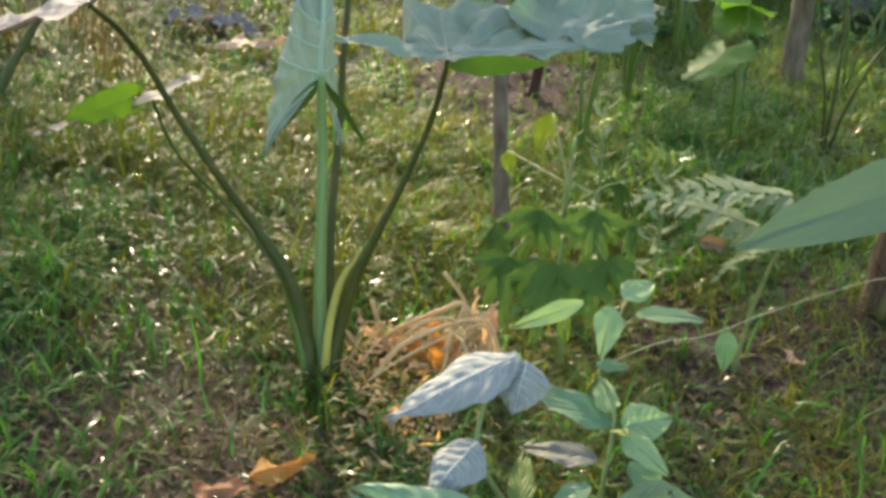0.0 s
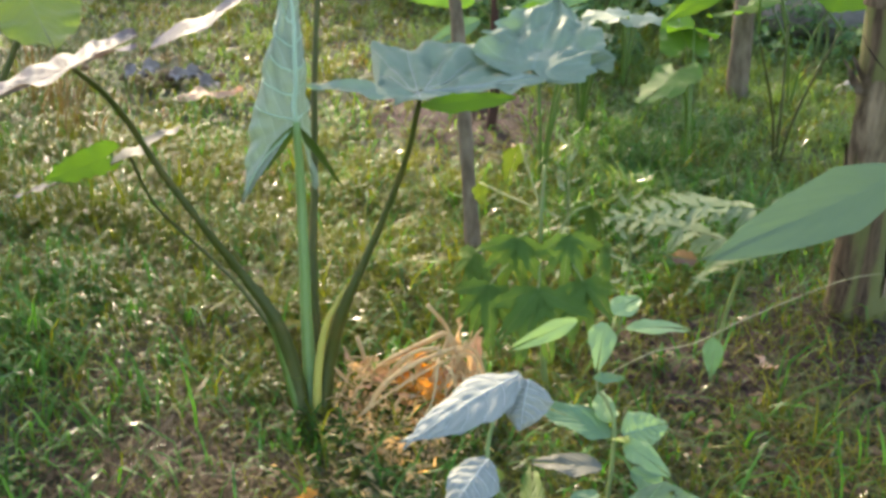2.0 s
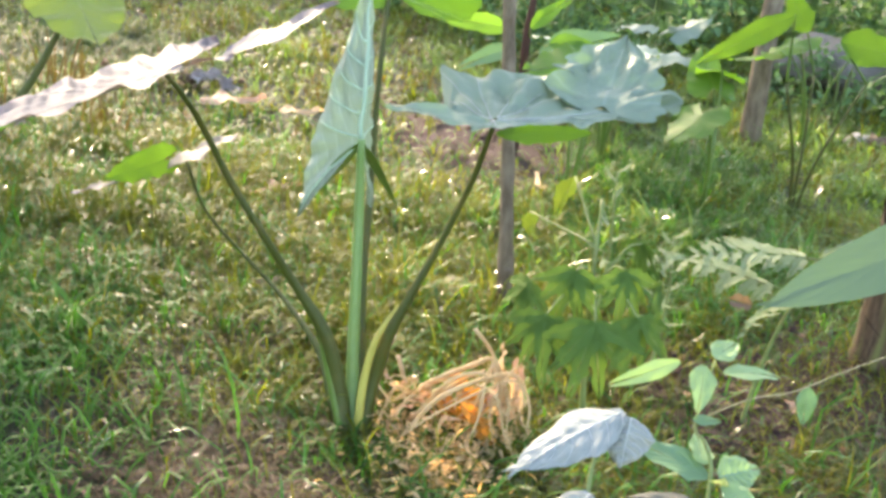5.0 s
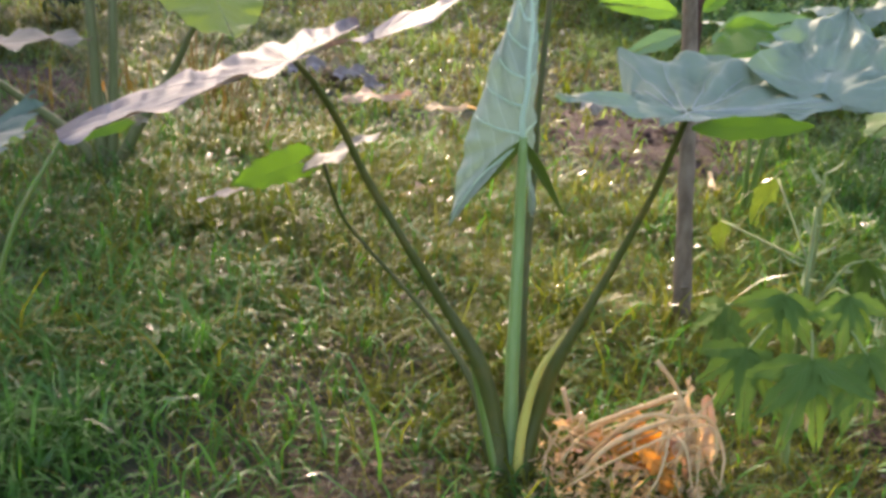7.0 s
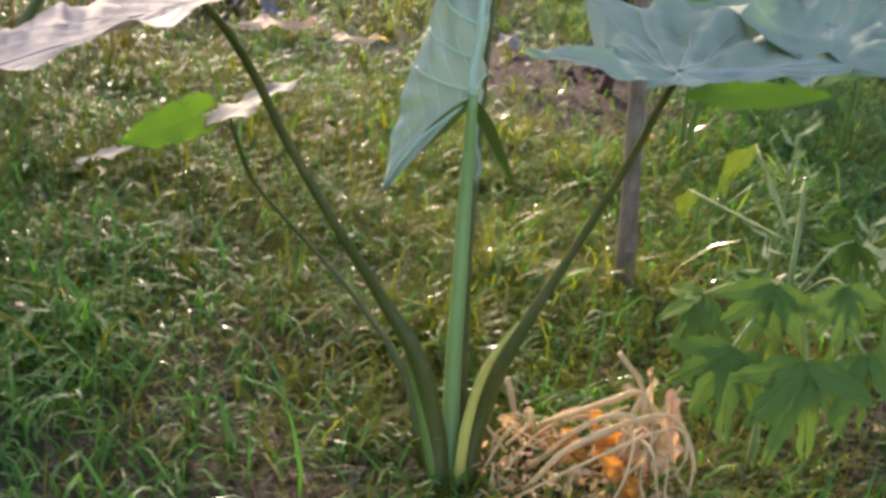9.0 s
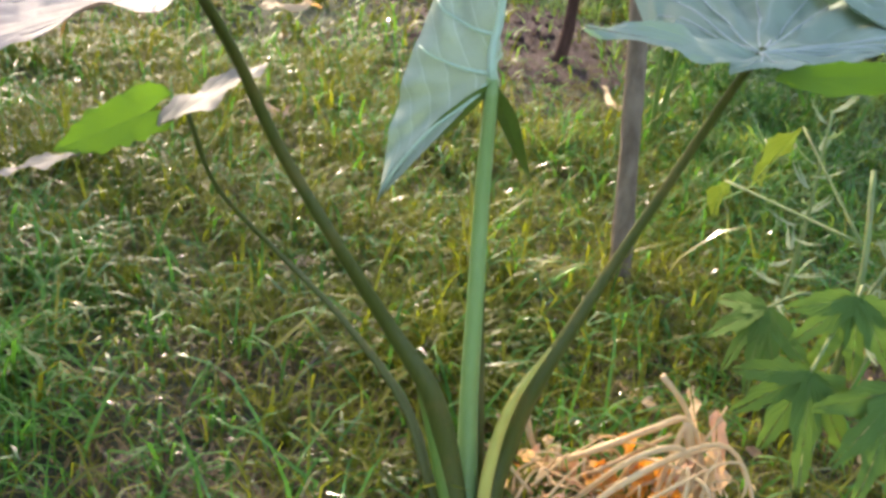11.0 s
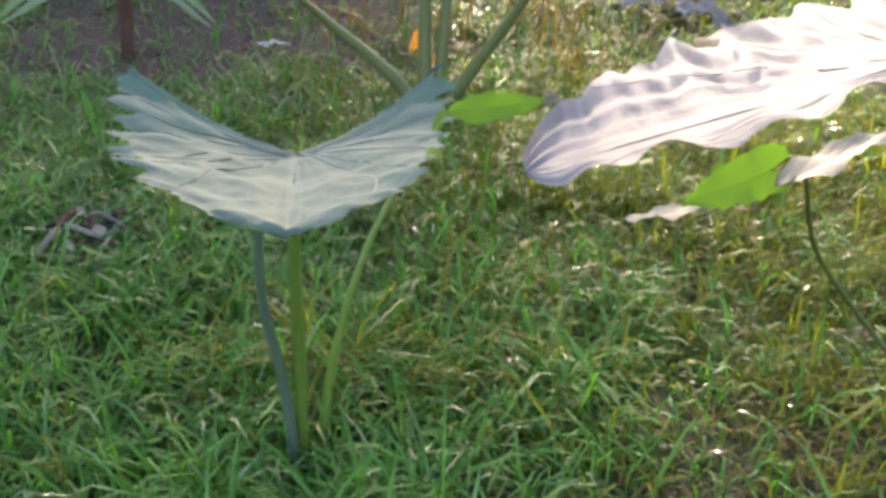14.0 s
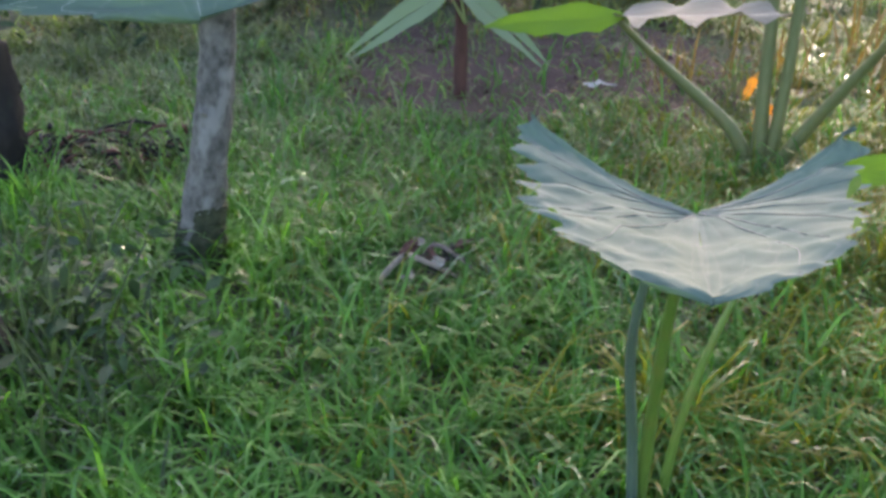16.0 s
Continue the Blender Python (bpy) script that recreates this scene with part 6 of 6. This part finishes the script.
dry_leaf(-0.34, 1.74, 0.14, 0.5, 1, M_DRY_ORANGE, "curled orange-brown fallen leaf on the grass", 0.055, 40)
dry_leaf(-0.44, 1.66, 0.12, 0.2, 2, M_DRY_RED, "reddish dry fallen leaf on the grass", 0.045, 20)
dry_leaf(-0.5, 1.72, 0.10, -0.6, 3, M_DRY_RED, "reddish dry fallen leaf on the grass", 0.01, 20)
dry_leaf(-1.08, 4.70, 0.30, 0.25, 4, M_DRY_PINK, "large pinkish fallen leaf on the ground", 0.11, 15, 0.2)
dry_leaf(-0.75, 4.65, 0.22, 0.1, 5, M_DRY, "pale yellow fallen leaf on the ground", 0.10, 15, 0.2)
dry_leaf(-0.64, 2.92, 0.16, 0.1, 6, M_DRY_PINK, "pinkish dry leaf lying in the grass", 0.03, 12, 0.16)
dry_leaf(-0.14, 4.9, 0.16, 1.2, 7, M_DRY_GREY, "pale grey curled leaf standing on the soil", 0.09, 40, 0.4)
dry_leaf(0.02, 2.50, 0.10, 2.4, 8, M_DRY, "pale dry leaf in the grass", 0.03, 30)
dry_leaf(0.28, 4.0, 0.22, 1.6, 9, M_DRY, "yellow dry leaf blade leaning in the grass", 0.08, 30, 0.12)
dry_leaf(-0.75, 3.75, 0.22, 0.8, 10, M_DRY_PINK, "reddish withered leaf in the grass", 0.05, 30, 0.3)
dry_leaf(2.2, 5.22, 0.2, 0.3, 11, M_LITTER, "dark brown withered leaf lying against a stone", 0.10, 35, 0.35)
dry_leaf(0.56, 2.42, 0.07, 0.4, 12, M_DRY_PINK, "small reddish dry leaf on bare soil", 0.02, 25)
dry_leaf(0.82, 2.38, 0.08, 2.0, 13, M_DRY_PINK, "small reddish dry leaf on bare soil", 0.03, 25)
dry_leaf(-2.62, 4.1, 0.12, 0.3, 14, M_STONE, "small pale scrap lying on dark soil", 0.04, 15, 0.2)
dry_leaf(-2.25, 2.2, 0.07, 0.3, 15, M_YELLOW, "small yellow leaf in the grass", 0.05, 20)


def twig_heap():
    p = thing("twig_heap", "heap of curled dark brown dead leaves under a pale twig, shade in the blackest", "dead leaves", (-2.27, 2.60, 0))
    rng = random.Random(3)
    heart = Vector((-2.275, 2.60, 0.045))
    add_stalk(p, [heart + Vector((-0.075, -0.085, 0.0)), heart + Vector((-0.04, -0.05, 0.05)), heart + Vector((-0.02, -0.035, 0.062)), heart + Vector((0.02, -0.015, 0.045)), heart + Vector((0.075, 0.02, 0.01))], (0.0075, 0.0075, 0.007, 0.006, 0.004), M_CREAM, "pale cream bent twig", name="twig", sides=7, rough=0.15, seed=2)
    add_stalk(p, [heart + Vector((-0.06, 0.06, 0.0)), heart + Vector((0.0, 0.05, 0.06)), heart + Vector((0.09, 0.06, 0.02))], (0.005, 0.006, 0.003), M_ASH, name="twig", sides=6, rough=0.2, seed=3)
    # the near-black leaves carry the shade of the heap's hollow in their colour
    for k in range(22):
        c = heart + Vector((rng.uniform(-0.07, 0.06), rng.uniform(-0.05, 0.07), rng.uniform(0.0, 0.065)))
        add_blade(p, Blade(c, c + Vector((rng.uniform(-1, 1), rng.uniform(-1, 1), rng.uniform(-0.1, 0.4))).normalized() * rng.uniform(0.035, 0.06), (rng.uniform(-1, 1), 0.5, 0.4), 0.016, fold=(35, 40), wave=0.3, waves=2, scallop=0.1, crumple=0.15, seed=k), M_DRY_GREY if k in (5, 9, 14) else M_BARK_RED if k % 2 else M_BARK_SHADE, name="curled_leaf", rows=9, cols=5)


twig_heap()


def stone(x, y, r, seed, label, material=M_STONE):
    bm = bmesh.new()
    bmesh.ops.create_icosphere(bm, subdivisions=3, radius=r)
    for v in bm.verts:
        q = 1 + 0.35 * noise.noise(v.co * 1.6 / r + Vector((seed, 0, 0))) + 0.1 * noise.noise(v.co * 5 / r)
        v.co = Vector((v.co.x * q * 1.2, v.co.y * q, v.co.z * q * 0.65))
    me = bpy.data.meshes.new("stone")
    bm.to_mesh(me)
    bm.free()
    me.materials.append(material)
    me.polygons.foreach_set("use_smooth", np.ones(len(me.polygons), dtype=bool))
    ob = new("stone", me)
    ob.location = (x, y, ground_z(x, y) + r * 0.3)
    tagged(ob, label, "stone", "stones")


stone(2.16, 5.35, 0.075, 2, "pinkish white stone lying in the grass")
stone(2.35, 6.5, 0.28, 5, "weathered grey-brown stone in the undergrowth", M_ASH)
stone(2.75, 6.9, 0.22, 9, "weathered grey-brown stone in the undergrowth", M_ASH)


# ---- undergrowth and trees behind ----
def bush(x, y, r, h, leaves, size, seed, label, material=M_BUSH, stems=7, group="bushes behind the garden"):
    rng = np.random.default_rng(seed)
    p = thing("bush", label, "bush", (x, y, 0), group)
    ends = []
    for k in range(stems):
        a, q = rng.uniform(0, 6.28), r * rng.uniform(0.3, 0.95)
        end = Vector((x + q * math.cos(a), y + q * math.sin(a), h * rng.uniform(0.5, 1.0)))
        ends.append(end)
        add_stalk(p, [(x + 0.1 * math.cos(a), y + 0.1 * math.sin(a), -0.02), tuple(Vector((x, y, 0)).lerp(end, 0.5) + Vector((0, 0, 0.12 * h))), tuple(end)], (0.014, 0.009, 0.004), M_TWIG, name="stem", sides=5, steps=4)
    n_clump = max(10, leaves // 40)
    a, q = rng.uniform(0, 6.28, n_clump), r * rng.random(n_clump) ** 0.55
    clump = np.stack([x + q * np.cos(a), y + q * np.sin(a), h * (0.12 + 0.9 * rng.random(n_clump) * (1 - 0.45 * (q / r) ** 2))], -1)
    c = clump[rng.integers(0, n_clump, leaves)] + rng.normal(0, r * 0.13, (leaves, 3)) * (1, 1, 0.8)
    c[:, 2] = np.maximum(c[:, 2], 0.03)
    v, f, uv = scatter_leaves(rng, c, size)
    tagged(hang("foliage", fast_mesh("foliage", v, f, material, uv), p), kind="stuff")


for n, (x, y, r, h, c, s) in enumerate([(1.0, 7.0, 0.8, 0.7, 900, 0.11), (2.0, 7.8, 1.0, 1.0, 1300, 0.12), (3.2, 7.6, 1.1, 1.2, 1500, 0.12), (4.2, 6.6, 1.0, 1.2, 1300, 0.12), (0.2, 8.2, 0.8, 0.7, 900, 0.12), (3.0, 5.6, 0.6, 0.6, 700, 0.10), (1.2, 9.2, 1.2, 1.1, 1300, 0.14), (2.8, 9.3, 1.3, 1.4, 1500, 0.14), (4.6, 8.6, 1.3, 1.5, 1500, 0.14), (0.75, 5.9, 0.4, 0.45, 420, 0.09), (2.3, 6.1, 0.45, 0.35, 380, 0.08)]):
    bush(x, y, r, h, int(c * 1.8), s * 0.72, 100 + n, "leafy green undergrowth bush")
# shade sits in the leaf colour; tall unseen tops also shade the soil
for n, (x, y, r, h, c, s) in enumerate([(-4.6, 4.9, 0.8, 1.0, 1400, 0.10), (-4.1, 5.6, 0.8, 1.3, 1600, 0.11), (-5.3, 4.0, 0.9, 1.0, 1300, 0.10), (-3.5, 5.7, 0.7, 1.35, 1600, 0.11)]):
    bush(x, y, r, h, c, s, 130 + n, "dark green bush behind the soil, shade put into its leaf colour", M_BUSH_SHADE)
for n, (x, y, r, h, c, s) in enumerate([(-0.7, 10.5, 1.0, 0.9, 900, 0.14), (-2.4, 10.5, 1.2, 1.1, 1000, 0.15), (-4.6, 9.8, 1.3, 1.2, 1000, 0.15)]):
    bush(x, y, r, h, c, s, 150 + n, "sunlit olive bush at the back of the garden")


def wide_leaf_weed(x, y, h, seed, label, material=M_TARO_LIT, n=4, size=0.2):
    rng = random.Random(seed)
    p = thing("broad_leaved_weed", label, "plant", (x, y, 0), "broad-leaved weeds")
    for k in range(n):
        a = rng.uniform(0, 6.28)
        top = Vector((x + 0.16 * math.cos(a), y + 0.16 * math.sin(a), h * rng.uniform(0.7, 1.1)))
        add_stalk(p, [(x, y, -0.02), (x + 0.05 * math.cos(a), y + 0.05 * math.sin(a), h * 0.5), tuple(top)], (0.009, 0.007, 0.004), M_STALK, sides=6)
        tip = top + Vector((math.cos(a), math.sin(a) - 0.3, rng.uniform(-0.5, 0.3))).normalized() * size * rng.uniform(0.8, 1.2)
        add_blade(p, Blade(top, tip, (-math.sin(a), math.cos(a), 0.1), size * 0.42, lobe=size * 0.3, fold=(12, 12), wave=0.1, waves=2, droop=0.15, seed=k + seed), material, rows=18, cols=6)


wide_leaf_weed(0.98, 4.05, 0.60, 3, "broad-leaved plant with bright translucent green leaves", M_TARO_LIT, 3, 0.26)
wide_leaf_weed(0.62, 4.6, 0.55, 6, "broad-leaved plant with bluish leaves", M_TARO, 4, 0.26)
wide_leaf_weed(0.95, 5.4, 0.6, 8, "broad-leaved plant in the undergrowth", M_TARO, 4, 0.24)
wide_leaf_weed(1.7, 5.0, 0.62, 9, "broad-leaved plant with bright green leaves", M_TARO_LIT, 3, 0.26)
wide_leaf_weed(0.55, 6.3, 0.7, 12, "broad-leaved plant in the undergrowth", M_TARO, 5, 0.28)


def shade_tree(x, y, h, r, crown_r, leaves, seed, label, crown=True):
    rng = np.random.default_rng(seed)
    p = thing("tree", label, "tree", (x, y, 0), "trees behind the garden")
    top = Vector((x + rng.uniform(-0.3, 0.3), y + rng.uniform(-0.3, 0.3), h))
    mid = Vector((x, y, 0)).lerp(top, 0.5) + Vector((rng.uniform(-0.15, 0.15), 0, 0))
    hang("trunk", tube_mesh("trunk", [(x, y, -0.05), tuple(mid), tuple(top)], (r, r * 0.75, r * 0.35), M_BARK, sides=12, rough=0.12, seed=seed), p)
    centres = []
    for k in range(7):
        a = k * 0.9 + rng.uniform(0, 0.5)
        end = top + Vector((math.cos(a) * crown_r * rng.uniform(0.5, 1), math.sin(a) * crown_r * rng.uniform(0.5, 1), rng.uniform(-0.1, 0.55) * crown_r))
        start = mid.lerp(top, rng.uniform(0.5, 1))
        hang("limb", tube_mesh("limb", [tuple(start), tuple(start.lerp(end, 0.5) + Vector((0, 0, 0.2))), tuple(end)], (r * 0.4, r * 0.25, r * 0.08), M_BARK, sides=7), p)
        centres += [start.lerp(end, q) for q in (0.55, 0.8, 1.0)]
    n = leaves
    pick = rng.integers(0, len(centres), n)
    c = np.array([tuple(q) for q in centres])[pick] + rng.normal(0, crown_r * 0.2, (n, 3))
    v, f, uv = scatter_leaves(rng, c, 0.2)
    tagged(hang("crown", fast_mesh("crown", v, f, M_BUSH, uv), p), kind="stuff")


# unseen crowns added towards the sun to throw dappled shade on the garden
for n, (x, y, h, r, cr, c) in enumerate([(-1.25, 10.2, 5.2, 0.17, 1.8, 1100), (-0.35, 11.5, 5.0, 0.13, 1.8, 1000), (-1.7, 12.2, 5.2, 0.14, 1.6, 1000), (1.0, 12.5, 5.4, 0.15, 2.2, 1400), (3.2, 12.0, 5.5, 0.15, 2.4, 1500), (-7.0, 8.5, 4.6, 0.14, 1.8, 1300), (-6.8, 13.2, 5.4, 0.16, 1.9, 1500), (5.5, 11.0, 5.2, 0.15, 2.4, 1500), (-5.5, 9.9, 5.0, 0.13, 1.2, 900), (-4.6, 10.45, 4.75, 0.11, 0.9, 170), (-6.4, 15.6, 4.6, 0.16, 1.9, 1100), (-4.4, 16.2, 4.6, 0.15, 1.9, 1100), (-2.6, 15.8, 4.5, 0.15, 1.8, 1000), (-8.4, 16.0, 4.6, 0.16, 1.9, 1000), (-6.5, 8.2, 3.0, 0.10, 1.0, 900)]):
    shade_tree(x, y, h, r, cr, c, 200 + n, "tall tree, its loose leafy crown unseen and added to shade the garden")
